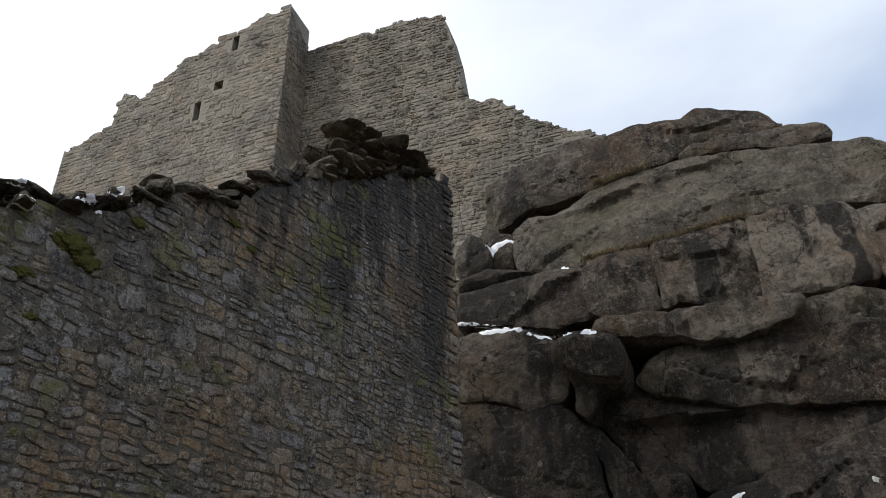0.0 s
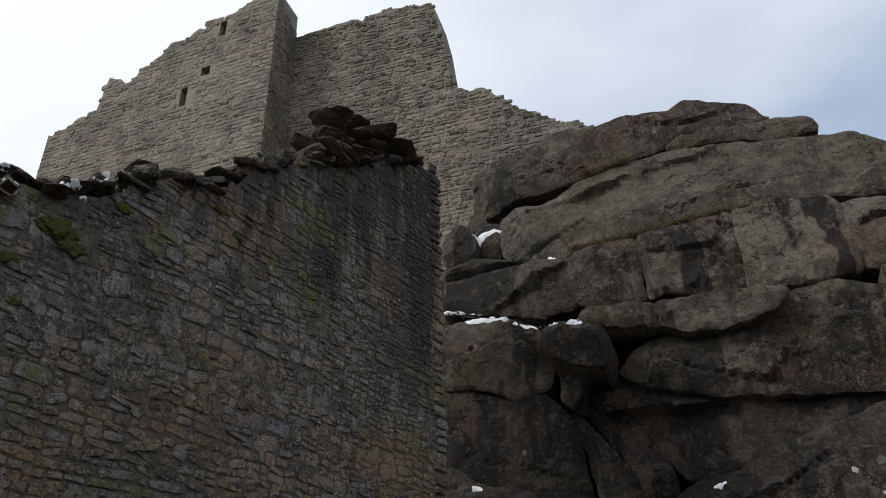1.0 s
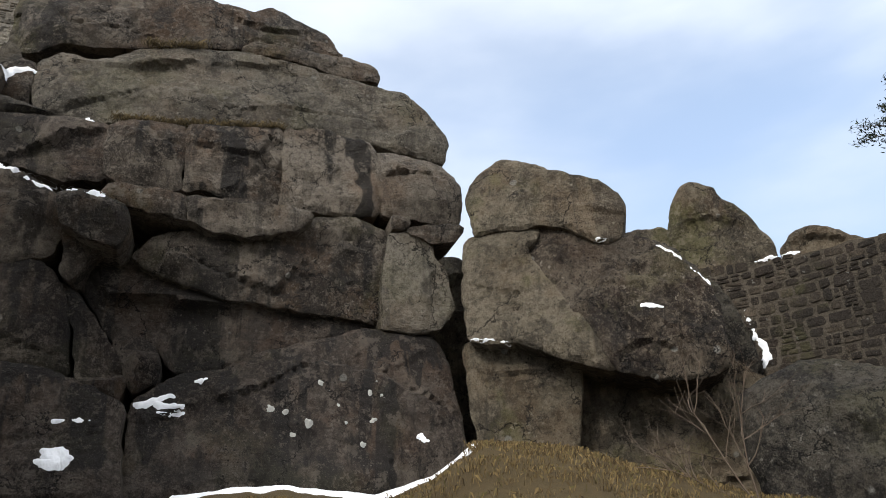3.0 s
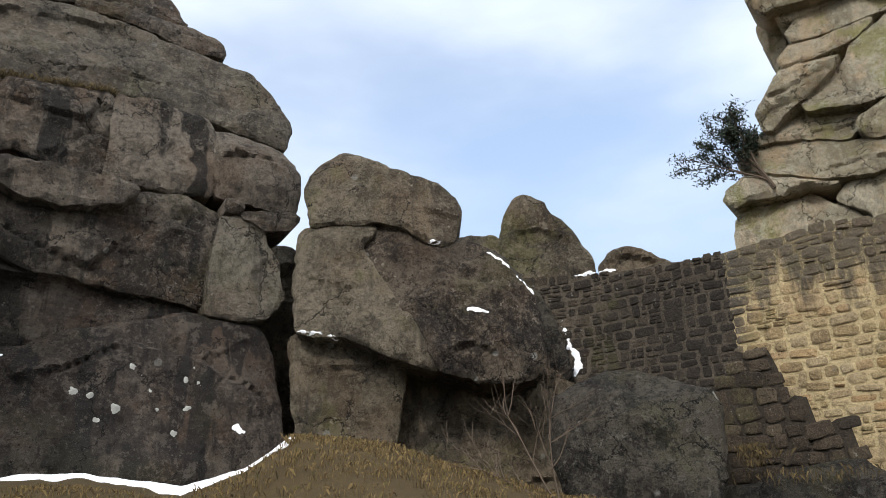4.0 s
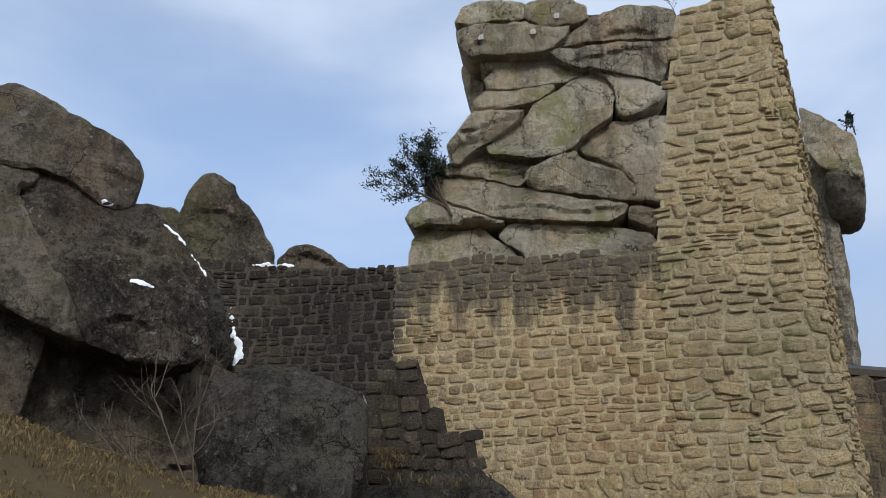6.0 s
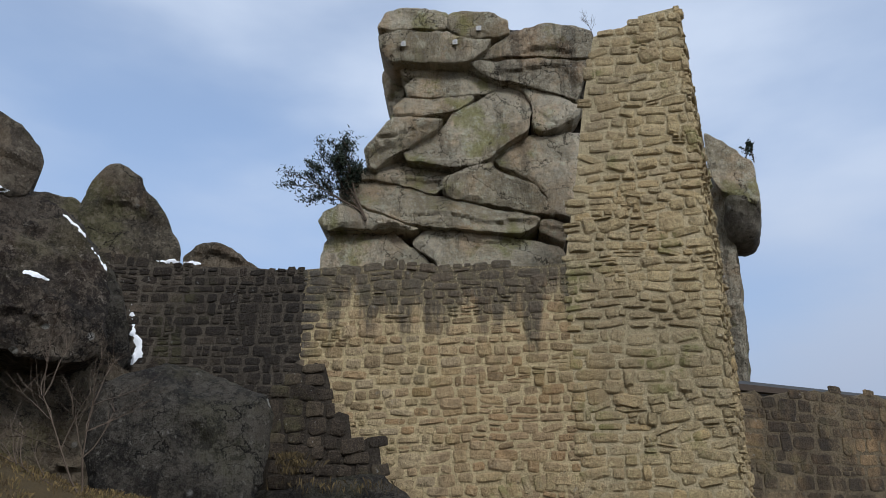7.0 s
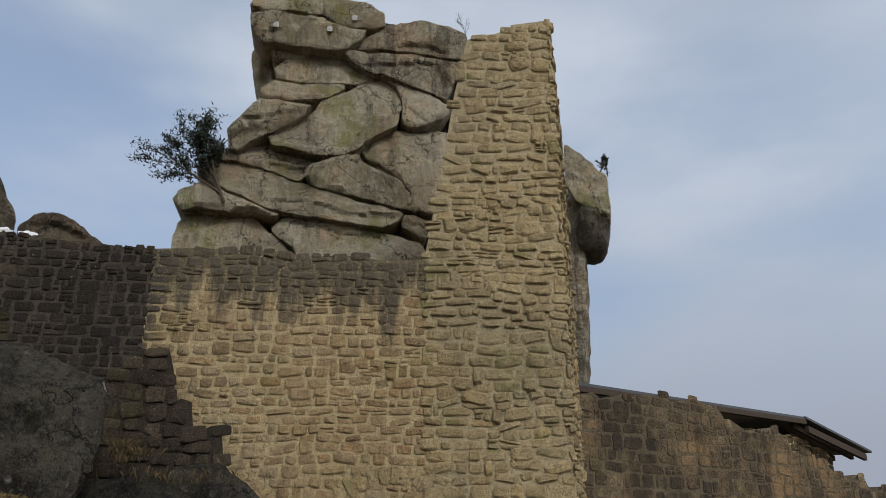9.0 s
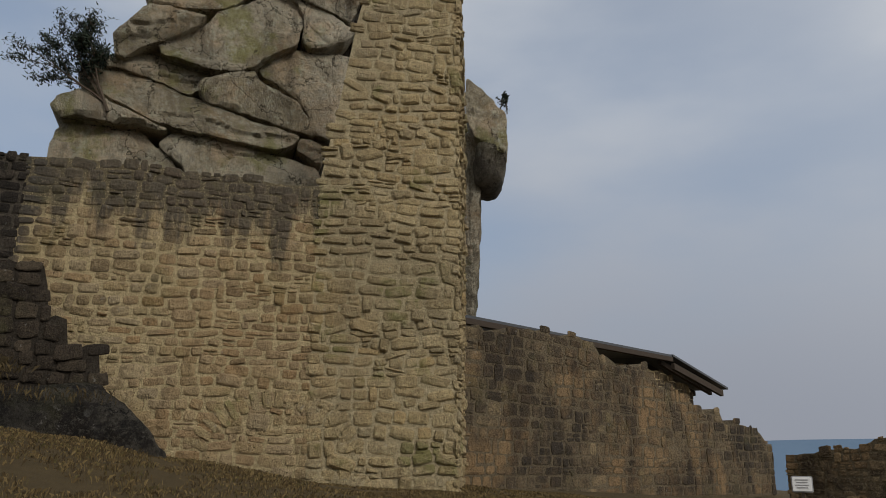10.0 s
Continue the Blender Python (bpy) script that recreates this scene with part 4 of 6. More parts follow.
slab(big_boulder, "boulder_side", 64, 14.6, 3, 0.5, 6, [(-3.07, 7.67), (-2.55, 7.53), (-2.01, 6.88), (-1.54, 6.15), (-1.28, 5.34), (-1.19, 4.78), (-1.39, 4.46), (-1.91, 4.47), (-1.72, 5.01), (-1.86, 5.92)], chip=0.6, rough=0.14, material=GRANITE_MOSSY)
pillar = thing("granite_pillar", "upright granite block bearing the overhanging boulder", "boulder")
ROCK_MAT[0] = GRANITE_BOULDER
slab(pillar, "boulder_body", 48, 13.8, 3, 0.35, -3, [(-2.32, 5.42), (-2.17, 5.56), (-1.34, 5.44), (-0.77, 5.2), (-0.2, 4.97), (-0.24, 4.37), (-0.33, 3.84), (-0.39, 3.0), (-1.39, 2.82), (-1.97, 2.82), (-2.21, 4.58)], chip=0.4, cleft=0.6)
recess = thing("hollow_rock", "brown granite back wall of the hollow under the boulder", "rock")
ROCK_MAT[0] = GRANITE_BOULDER
slab(recess, "boulder_body", 48, 14.5, 2.5, 0.35, -8, [(-0.46, 5.27), (0.97, 5.24), (2.43, 5.0), (3.09, 4.5), (3.24, 3.49), (3.28, 2.11), (-0.59, 2.16), (-0.55, 3.63), (-0.39, 3.91)], chip=0.4, cleft=0.6)
spire = thing("rock_spire", "pointed granite rock standing behind the boulders", "boulder")
ROCK_MAT[0] = GRANITE_BOULDER
slab(spire, "boulder_body", 58, 17, 2.5, 0.6, 8, [(-0.91, 8.71), (-0.81, 9.18), (-0.59, 9.65), (-0.32, 9.74), (0.08, 9.51), (0.29, 9.16), (0.75, 8.68), (0.95, 8.16), (1.16, 7.76), (1.13, 7.22), (0.11, 7.21), (-0.4, 7.48), (-0.88, 7.9)], chip=0.7, rough=0.15, grow=0.04)
hump = thing("rock_hump", "low rounded granite hump behind the dark wall", "boulder")
ROCK_MAT[0] = GRANITE_BOULDER
slab(hump, "boulder_body", 64, 18, 2.5, 0.5, 10, [(-0.6, 8.13), (-0.26, 8.44), (0.23, 8.51), (0.71, 8.3), (1.2, 7.93), (1.13, 7.1), (-0.54, 7.14)], grow=0)
low_hump = thing("rock_hump", "low flat granite rock beside the spire", "boulder")
ROCK_MAT[0] = GRANITE_BOULDER
slab(low_hump, "boulder_body", 54, 18, 2, 0.4, 8, [(-0.97, 9.18), (-0.43, 9.18), (0.12, 9.18), (0.42, 8.99), (0.42, 7.98), (-0.85, 8.23)], grow=0)
ROCK_MAT[0] = GRANITE_BOULDER
far_block = thing("far_boulder", "granite boulder glimpsed through the gap between cliff and boulders", "boulder")
slab(far_block, "boulder_body", 40, 17, 2, 0.4, 0, [(-1.45, 8.20), (-0.85, 8.55), (-0.47, 8.53), (0.07, 8.06), (0.47, 2.42), (-1.03, 2.36)])
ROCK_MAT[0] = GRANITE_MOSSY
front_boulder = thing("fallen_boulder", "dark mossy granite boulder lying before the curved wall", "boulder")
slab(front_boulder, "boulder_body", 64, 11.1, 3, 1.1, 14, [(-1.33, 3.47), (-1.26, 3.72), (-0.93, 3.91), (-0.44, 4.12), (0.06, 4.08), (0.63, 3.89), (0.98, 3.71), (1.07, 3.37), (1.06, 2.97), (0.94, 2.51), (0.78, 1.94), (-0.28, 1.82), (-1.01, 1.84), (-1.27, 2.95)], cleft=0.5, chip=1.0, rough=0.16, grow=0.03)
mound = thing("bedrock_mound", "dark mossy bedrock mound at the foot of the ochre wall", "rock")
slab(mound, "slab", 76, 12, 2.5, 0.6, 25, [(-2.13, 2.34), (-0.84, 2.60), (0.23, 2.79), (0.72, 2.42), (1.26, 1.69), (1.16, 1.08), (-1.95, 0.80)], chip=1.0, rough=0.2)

# ---------------------------------------------------------------- crag behind the ochre wall
ROCK_MAT[0] = GRANITE_PALE
crag = thing("granite_crag", "pale granite crag of stacked slanting slabs behind the wall", "crag")
slab(crag, "slab", 84, 17.6, 2, 0.1, 4, [(-2.48, 14.92), (-2.3, 15.31), (-1.84, 15.5), (-1.07, 15.51), (-0.58, 15.29), (-0.61, 14.84), (-0.84, 14.76), (-1.45, 14.82), (-1.98, 14.8)], step=0.075, rough=0.07, chip=0.15, cleft=0.45, grow=-0.004)
slab(crag, "slab", 84, 17.6, 2, 0.1, -4, [(-0.56, 15.26), (0.01, 15.34), (0.62, 15.25), (1.04, 14.97), (1.09, 14.62), (0.75, 14.51), (0.14, 14.43), (-0.46, 14.66), (-0.59, 14.84)], step=0.075, rough=0.07, chip=0.15, cleft=0.45, grow=-0.004)
slab(crag, "slab", 84, 17.45, 1.8, 0.15, -20, [(-2.48, 14.5), (-1.95, 14.56), (-0.82, 14.52), (-0.45, 14.43), (0.14, 14.28), (0.62, 14.31), (0.46, 14.02), (0.06, 13.78), (-0.62, 13.73), (-1.37, 13.78), (-2.04, 13.84), (-2.38, 14.1)], step=0.075, rough=0.07, chip=0.15, cleft=0.45, grow=-0.004)
slab(crag, "slab", 84, 17.8, 2.5, 0.15, 6, [(0.47, 14.12), (1.07, 14.74), (2.0, 15.08), (2.76, 14.97), (3.27, 14.75), (3.37, 14.29), (3.19, 13.84), (2.53, 13.88), (1.63, 13.92), (0.88, 13.89), (0.28, 13.91)], step=0.075, rough=0.07, chip=0.15, cleft=0.45, grow=-0.004, material=GRANITE_TAN)
slab(crag, "slab", 84, 18.0, 2, 0.06, -5, [(-2.01, 13.97), (-1.09, 14.0), (-0.25, 13.94), (-0.56, 13.65), (-1.47, 13.54), (-1.78, 13.65)], step=0.075, rough=0.07, chip=0.15, cleft=0.45, grow=-0.004)
slab(crag, "slab", 84, 18.9, 2, 0.1, 0, [(-2.5, 14.37), (-2.11, 14.6), (-1.78, 14.06), (-1.9, 13.33), (-2.16, 12.76), (-2.41, 13.53)], step=0.075, rough=0.07, chip=0.15, cleft=0.45, grow=-0.004)
slab(crag, "slab", 84, 17.75, 2.5, 0.09, -8, [(-0.02, 13.77), (1.03, 13.8), (1.92, 13.8), (3.14, 13.74), (3.05, 13.3), (2.92, 12.99), (2.75, 12.61), (2.25, 12.82), (1.45, 13.13), (0.71, 13.22), (0.27, 13.42)], step=0.075, rough=0.07, chip=0.15, cleft=0.45, grow=-0.004, material=GRANITE_TAN)
slab(crag, "slab", 84, 18.1, 2.5, 0.075, 12, [(-1.81, 13.31), (-1.41, 13.69), (-0.49, 13.9), (0.13, 13.92), (0.73, 13.48), (1.05, 13.3), (0.41, 12.96), (-0.49, 12.91), (-1.09, 12.86), (-1.69, 12.96)], step=0.075, rough=0.07, chip=0.15, cleft=0.45, grow=-0.004)
slab(crag, "slab", 84, 17.9, 2.5, 0.075, 10, [(-2.08, 12.59), (-1.76, 12.89), (-1.09, 12.81), (0.11, 12.96), (0.17, 12.8), (-0.27, 12.47), (-0.64, 12.31), (-1.38, 12.26), (-1.97, 12.3)], step=0.075, rough=0.07, chip=0.15, cleft=0.45, grow=-0.004)
slab(crag, "slab", 84, 17.5, 2.2, 0.1, -14, [(-2.77, 11.16), (-2.38, 11.61), (-2.06, 11.87), (-1.91, 11.98), (-0.66, 11.92), (-0.84, 11.62), (-1.35, 11.31), (-1.92, 11.04), (-2.43, 10.66), (-2.68, 10.73)], step=0.075, rough=0.07, chip=0.15, cleft=0.45, grow=-0.004)
slab(crag, "slab", 84, 17.8, 2.5, 0.1, 14, [(-1.77, 11.17), (-1.29, 11.4), (-0.64, 11.93), (-0.46, 12.34), (-0.05, 12.58), (0.56, 13.05), (1.1, 13.3), (1.46, 12.93), (1.58, 12.44), (1.46, 11.74), (0.94, 11.28), (0.49, 10.82), (0.06, 10.58), (-0.5, 10.54), (-1.2, 10.71), (-1.66, 10.85)], step=0.075, rough=0.07, chip=0.15, cleft=0.45, grow=-0.004)
slab(crag, "slab", 84, 17.9, 2.2, 0.075, 4, [(1.12, 13.18), (1.76, 13.08), (2.47, 12.69), (3.04, 12.44), (2.78, 12.1), (2.27, 11.82), (1.82, 11.66), (1.56, 11.83), (1.62, 12.42), (1.48, 12.86)], step=0.075, rough=0.07, chip=0.15, cleft=0.45, grow=-0.004)
slab(crag, "slab", 84, 17.9, 2.5, 0.075, 10, [(0.53, 11.0), (0.96, 11.43), (1.48, 11.78), (2.22, 11.76), (2.95, 11.81), (2.82, 11.12), (2.68, 10.42), (2.5, 9.17), (2.06, 9.26), (1.82, 9.85), (1.5, 10.28), (0.88, 10.68), (0.67, 10.72)], step=0.075, rough=0.07, chip=0.15, cleft=0.45, grow=-0.004)
slab(crag, "slab", 84, 17.6, 2.2, 0.075, -14, [(-0.7, 10.29), (-0.22, 10.51), (0.49, 10.69), (0.68, 10.43), (1.45, 10.09), (1.92, 9.63), (2.25, 9.3), (1.56, 9.41), (0.87, 9.52), (0.18, 9.6), (-0.51, 9.83), (-0.77, 10.07)], step=0.075, rough=0.07, chip=0.15, cleft=0.45, grow=-0.004)
slab(crag, "slab", 84, 17.95, 2.5, 0.09, 16, [(-3.41, 10.32), (-2.99, 10.79), (-2.27, 10.96), (-1.69, 11.13), (-0.63, 10.71), (-0.7, 10.27), (-0.94, 9.9), (-1.65, 10.19), (-2.53, 10.5), (-3.11, 10.48)], step=0.075, rough=0.07, chip=0.15, cleft=0.45, grow=-0.004)
slab(crag, "slab", 84, 17.75, 2.5, 0.09, 20, [(-3.37, 10.39), (-3.06, 10.51), (-2.26, 10.49), (-1.37, 10.17), (-0.87, 9.89), (-0.52, 9.86), (0.32, 9.57), (1.28, 9.31), (1.64, 9.17), (1.41, 8.86), (0.97, 8.69), (0.16, 8.78), (-0.65, 8.92), (-1.62, 9.15), (-2.47, 9.5), (-3.07, 9.83), (-3.37, 10.04)], step=0.075, rough=0.07, chip=0.15, cleft=0.45, grow=-0.004)
slab(crag, "slab", 84, 17.9, 2, 0.06, 0, [(1.66, 9.26), (2.05, 9.22), (2.39, 9.12), (2.22, 8.6), (1.62, 8.9)], step=0.075, rough=0.07, chip=0.15, cleft=0.45, grow=-0.004)
slab(crag, "slab", 84, 17.5, 2.5, 0.075, -6, [(-3.85, 9.17), (-3.72, 9.43), (-3.21, 9.65), (-2.58, 9.41), (-1.89, 9.14), (-1.31, 8.92), (-1.61, 8.89), (-2.02, 8.94), (-2.71, 8.96), (-3.27, 9.03), (-3.57, 8.89)], step=0.075, rough=0.07, chip=0.15, cleft=0.45, grow=-0.004)
slab(crag, "slab", 84, 17.8, 2.5, 0.1, 10, [(-3.74, 8.1), (-3.71, 8.78), (-3.49, 9.16), (-2.77, 9.1), (-2.07, 9.04), (-1.61, 8.65), (-1.19, 8.32), (-0.91, 7.92), (-1.0, 7.5), (-3.69, 7.56)], step=0.075, rough=0.07, chip=0.15, cleft=0.45, grow=-0.004)
slab(crag, "slab", 84, 17.65, 2.5, 0.1, 12, [(-1.48, 8.67), (-1.22, 9.04), (-0.52, 9.03), (0.3, 8.87), (1.12, 8.7), (2.06, 8.49), (2.28, 7.9), (2.23, 7.37), (-0.66, 7.44), (-0.91, 8.07), (-1.35, 8.45)], step=0.075, rough=0.07, chip=0.15, cleft=0.45, grow=-0.004)
# backing of the crag, the cracks' shade put into its dark colour
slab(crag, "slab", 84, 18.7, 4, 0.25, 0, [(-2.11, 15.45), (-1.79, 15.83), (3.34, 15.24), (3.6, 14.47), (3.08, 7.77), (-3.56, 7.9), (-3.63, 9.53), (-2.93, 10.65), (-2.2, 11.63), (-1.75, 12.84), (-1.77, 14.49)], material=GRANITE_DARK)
beak = thing("overhanging_crag", "granite crag with an overhanging nose behind the tower wall", "crag")
slab(beak, "slab", 104, 18.5, 2, 0.15, 14, [(-0.56, 11.56), (0.1, 10.84), (0.46, 10.38), (0.47, 9.67), (0.4, 9.16), (0.06, 9.39), (-0.36, 9.65), (-0.55, 10.32)], chip=0.15, cleft=0.4)
# underside of the nose: greyer, darker stone stands in for its shade
slab(beak, "slab", 104, 18.5, 1.4, 0.2, -34, [(-0.27, 9.43), (0.05, 9.4), (0.42, 9.23), (0.43, 8.89), (0.26, 8.6), (-0.08, 8.51), (-0.3, 8.57), (-0.38, 9.01)], chip=0.15, cleft=0.4, material=GRANITE_GREY)
slab(beak, "slab", 104, 18.9, 2.5, 0.2, 0, [(-0.87, 10.26), (-0.19, 9.74), (-0.31, 8.64), (-0.23, 7.91), (-0.29, 7.07), (-0.33, 6.13), (-0.43, 5.09), (-1.16, 5.15), (-1.11, 7.6)], chip=0.15, cleft=0.4, material=GRANITE_TAN)

# ---------------------------------------------------------------- near rubble wall
rubble = thing("wall_near", "tall dark weathered rubble wall with mossy ragged crown", "wall", "structure")
W_DIR = Vector((math.sin(radians(36)), math.cos(radians(36))))
W_END = Vector((0.1, 12.0))
near_line = Line([W_END - W_DIR * 14, W_END])
near_top = curve_of([(0, 4.6), (6.6, 6.15), (7.4, 6.5), (7.9, 6.8), (8.27, 7.15), (9.15, 7.55), (9.5, 7.9), (10.2, 8.55), (11.0, 9.1), (12.2, 9.75), (13.3, 10.5), (14, 10.7)])
masonry(rubble, near_line, near_top, lambda u: 0.6, (0.10, 0.27), (0.14, 0.46), 0.014, S_DARK, M_DARK, 1.6, 11, shapes=COBBLE, twist=0.16, single=(9.5, 14, 5.2, 8.2), wavy=0.12, split=lambda u, z: 0.95 if u > 11.2 or z < 4.0 else 0.45, ragged=0.22, gap=0.006)

_re = random.Random(77)
_ends = []
for shape_ in COBBLE[:6]:
    me = bpy.data.meshes.new("stone")
    me.from_pydata(shape_[0], [], shape_[1])
    me.materials.append(S_DARK)
    _ends.append(me)
z_ = 1.6
while z_ < 10.6:
    h_ = _re.uniform(0.1, 0.24)
    n_ = Vector((W_DIR.y, -W_DIR.x, 0))
    x_ = Vector((0, 0, 1)).cross(n_)
    w_, p_ = _re.uniform(0.2, 0.42), W_END + W_DIR * _re.uniform(-0.08, 0.02)
    LATER.append((_ends[_re.randrange(6)], Matrix(((x_.x * w_, 0, n_.x * 0.05, p_.x), (x_.y * w_, 0, n_.y * 0.05, p_.y), (0, h_, 0, z_ + h_ / 2), (0, 0, 0, 1))), rubble))
    z_ += h_


def loose_stone(parent, u, z, away, size, lean, seed, material):
    """A flat broken stone lying on the near wall, its corners knocked off."""
    rng = random.Random(seed)
    bm = bmesh.new()
    bmesh.ops.create_icosphere(bm, subdivisions=3, radius=1)
    turn = pose(*(right_n * u + out_n * away + Vector((0, 0, z))), rng.gauss(0, 5), lean, 54 + rng.gauss(0, 18))
    cuts = [(Vector((rng.uniform(-1, 1), rng.uniform(-1, 1), rng.uniform(-1, 1))).normalized(), rng.uniform(0.34, 0.58)) for _ in range(14)]
    for v in bm.verts:
        q = Vector([math.copysign(abs(c) ** 0.3, c) * 0.5 for c in v.co])
        for n_, d_ in cuts:
            over = q.dot(n_) - d_
            if over > 0:
                q -= n_ * over
        q *= 1 + 0.09 * fractal(q * 3 + Vector((seed, 0, 0)), 3, 0.7)
        v.co = turn @ Vector((q.x * size[0], q.y * size[1], q.z * size[2]))
    bm.verts.ensure_lookup_table()
    base = len(ROCK_V)
    ROCK_V.extend(tuple(v.co) for v in bm.verts)
    ROCK_F.extend(tuple(v.index + base for v in f.verts) for f in bm.faces)
    part("capstone", bm, material, parent)


out_n, right_n = Vector((math.sin(radians(-54)), math.cos(radians(-54)), 0)), Vector((math.cos(radians(-54)), -math.sin(radians(-54)), 0))
capstones = thing("loose_capstones", "pile of flat mossy stones on a wall crown", "stones")
pile_top = curve_of([(6.6, 9.55), (6.85, 10.0), (7.3, 10.35), (7.7, 10.5), (8.4, 10.7), (8.9, 10.7)])
_rc = random.Random(44)
for k_ in range(46):
    u_ = 6.75 + 2.1 * ((k_ * 0.382) % 1.0)
    low_, high_ = near_top(u_ + 4.23) - 0.12, pile_top(u_) - 0.05
    z_ = low_ + max(0.05, high_ - low_) * ((k_ // 3) / 15.0)
    loose_stone(capstones, u_, z_, 7.1 + _rc.uniform(-0.12, 0.3), (_rc.uniform(0.2, 0.7), _rc.uniform(0.3, 0.7), _rc.uniform(0.06, 0.16)), _rc.gauss(4, 12), 400 + k_, GRANITE_BOULDER)

crown_stones = thing("crown_stones", "dark broken stones along the crown of the rubble wall", "stones")
crown_top = curve_of([(1.5, 6.05), (2.4, 6.3), (3.2, 6.68), (3.7, 6.92), (4.05, 7.32), (4.9, 7.67), (5.25, 8.0), (6.0, 8.7), (6.8, 9.2), (8.8, 10.3), (9.8, 10.85)])
for k_ in range(130):
    u_ = 1.6 + 8.1 * ((k_ * 0.618) % 1.0)
    low_, high_ = near_top(u_ + 4.23) - 0.15, crown_top(u_) - 0.04
    z_ = low_ + max(0.05, high_ - low_) * ((k_ // 13) / 9.0)
    loose_stone(crown_stones, u_, z_, 7.05 + _rc.uniform(-0.1, 0.5), (_rc.uniform(0.14, 0.5), _rc.uniform(0.25, 0.6), _rc.uniform(0.07, 0.2)), _rc.gauss(-6, 14), 500 + k_, GRANITE)

# ---------------------------------------------------------------- castle high above
castle = thing("castle_ruin", "ruined medieval castle palace wall of coursed tan stone", "castle")
C_DIR = Vector((math.sin(radians(110)), math.cos(radians(110))))
C0 = Vector((-7.8, 29.0))
left_line = Line([C0 - C_DIR * 15.0, C0])
masonry(castle, left_line, curve_of([(1.2, 29.9), (3.2, 30.35), (4.25, 30.45), (4.35, 32.3), (4.8, 32.75), (5.2, 32.6), (5.85, 31.8), (6.4, 32.3), (6.9, 32.8), (8.3, 34.1), (9.9, 34.4), (11.7, 34.9), (15, 35.55)]), lambda u: 19, (0.2, 0.32), (0.3, 0.8), 0.03, S_CASTLE, M_CASTLE, 2.0, 21, shapes=PILLOW,
        holes=[(11.5, 11.9, 33.35, 34.45), (10.75, 11.3, 30.75, 31.35), (9.7, 10.1, 29.0, 30.25)], wavy=0.02, split=0.1, u_range=(1.2, 15.0), ragged=0.3)
R_DIR = Vector((math.sin(radians(20)), math.cos(radians(20))))
side_line = Line([C0, C0 + R_DIR * 2.0])
masonry(castle, side_line, lambda u: 35.2 - 0.5 * u, lambda u: 19, (0.15, 0.24), (0.25, 0.5), 0.03, S_CASTLE, M_CASTLE, 0.8, 22, wavy=0.02)
C2_DIR = Vector((math.sin(radians(108)), math.cos(radians(108))))
C2 = C0 + R_DIR * 2.0
long_line = Line([C2, C2 + C2_DIR * 15.0])
masonry(castle, long_line, curve_of([(0, 33.9), (2, 34.05), (5.2, 34.15), (7.9, 33.9), (8.0, 33.2), (8.3, 32.9), (8.35, 31.2), (8.55, 30.9), (8.6, 29.2), (8.7, 28.1), (9.0, 27.6), (10.4, 27.15), (11.9, 25.4), (13.3, 24.6), (15, 23.6)]), lambda u: 17, (0.17, 0.28), (0.25, 0.65), 0.04, S_CASTLE, M_CASTLE, 1.6, 23, shapes=PILLOW, wavy=0.03, ragged=0.25)

# ---------------------------------------------------------------- curved wall and tower wall
ARC = [(56, 15.6), (60, 15.4), (64, 15.1), (68, 14.8), (72, 14.5), (76, 14.25), (80, 14.1), (84, 14.0), (88, 13.95), (92, 13.9), (96, 13.95), (99, 14.0), (101.6, 14.1)]
arc = Line([bearing(a, r) for a, r in ARC])


def way(az):
    """Metres along the curved wall at a bearing."""
    best = min(range(0, 2001), key=lambda i: abs(math.degrees(math.atan2(*arc.at(arc.length * i / 2000)[0])) - az))
    return arc.length * best / 2000


def above(az, el):
    p, _ = arc.at(way(az))
    return 1.6 + p.length * math.tan(radians(el))


sooted = thing("wall_curved", "dark sooted stretch of the curved castle wall", "wall", "structure")
masonry(sooted, arc, curve_of([(0, above(58.9, 19.25)), (way(66), above(66, 19.55)), (way(71), above(71, 19.75))]), lambda u: 1.2, (0.14, 0.25), (0.18, 0.45), 0.022, S_BLACK, M_BLACK, 1.2, 31, shapes=RUBBLE, twist=0.06, gap=0.024, u_range=(0.0, way(71)), single=(way(60), way(71), 4.0, 7), split=0.2, ragged=0.06)
ochre = thing("wall_ochre", "curved ochre rubble wall with dark run-off stains under its crown", "wall", "structure")
masonry(ochre, arc, curve_of([(way(71), above(71, 19.75)), (way(78), above(78, 20.2)), (way(92), above(90.5, 20.1))]), lambda u: 0.6, (0.13, 0.23), (0.18, 0.52), 0.026, S_YELLOW, M_YELLOW, 1.3, 32, shapes=PILLOW, twist=0.09, u_range=(way(71), way(91.0)), single=(way(76), way(90), 3.2, 6.5), wavy=0.12, split=0.06, ragged=0.06, gap=0.03)
tower = thing("wall_tower", "tall rubble tower wall built against the crag", "wall", "structure")
t_top = curve_of([(way(91.0), 6.7), (way(91.6), 7.35), (way(92.4), 8.6), (way(93.1), 9.8), (way(93.9), 10.9), (way(94.7), 11.7), (way(96.2), 11.75), (way(100.6), 11.85), (way(101.0), 12.05), (way(101.6), 12.1)])
masonry(tower, arc, t_top, lambda u: 0.6, (0.14, 0.25), (0.2, 0.6), 0.04, S_TOWER, M_TOWER, 1.3, 33, shapes=PILLOW, twist=0.13, u_range=(way(91.0), arc.length), single=(way(96), arc.length, 4.0, 9.5), wavy=0.14, split=0.05, ragged=0.08, gap=0.024)
T_END = arc.at(arc.length)[0]
T_BACK = bearing(102.05, 16.9)
tower_side = Line([T_END, T_BACK])
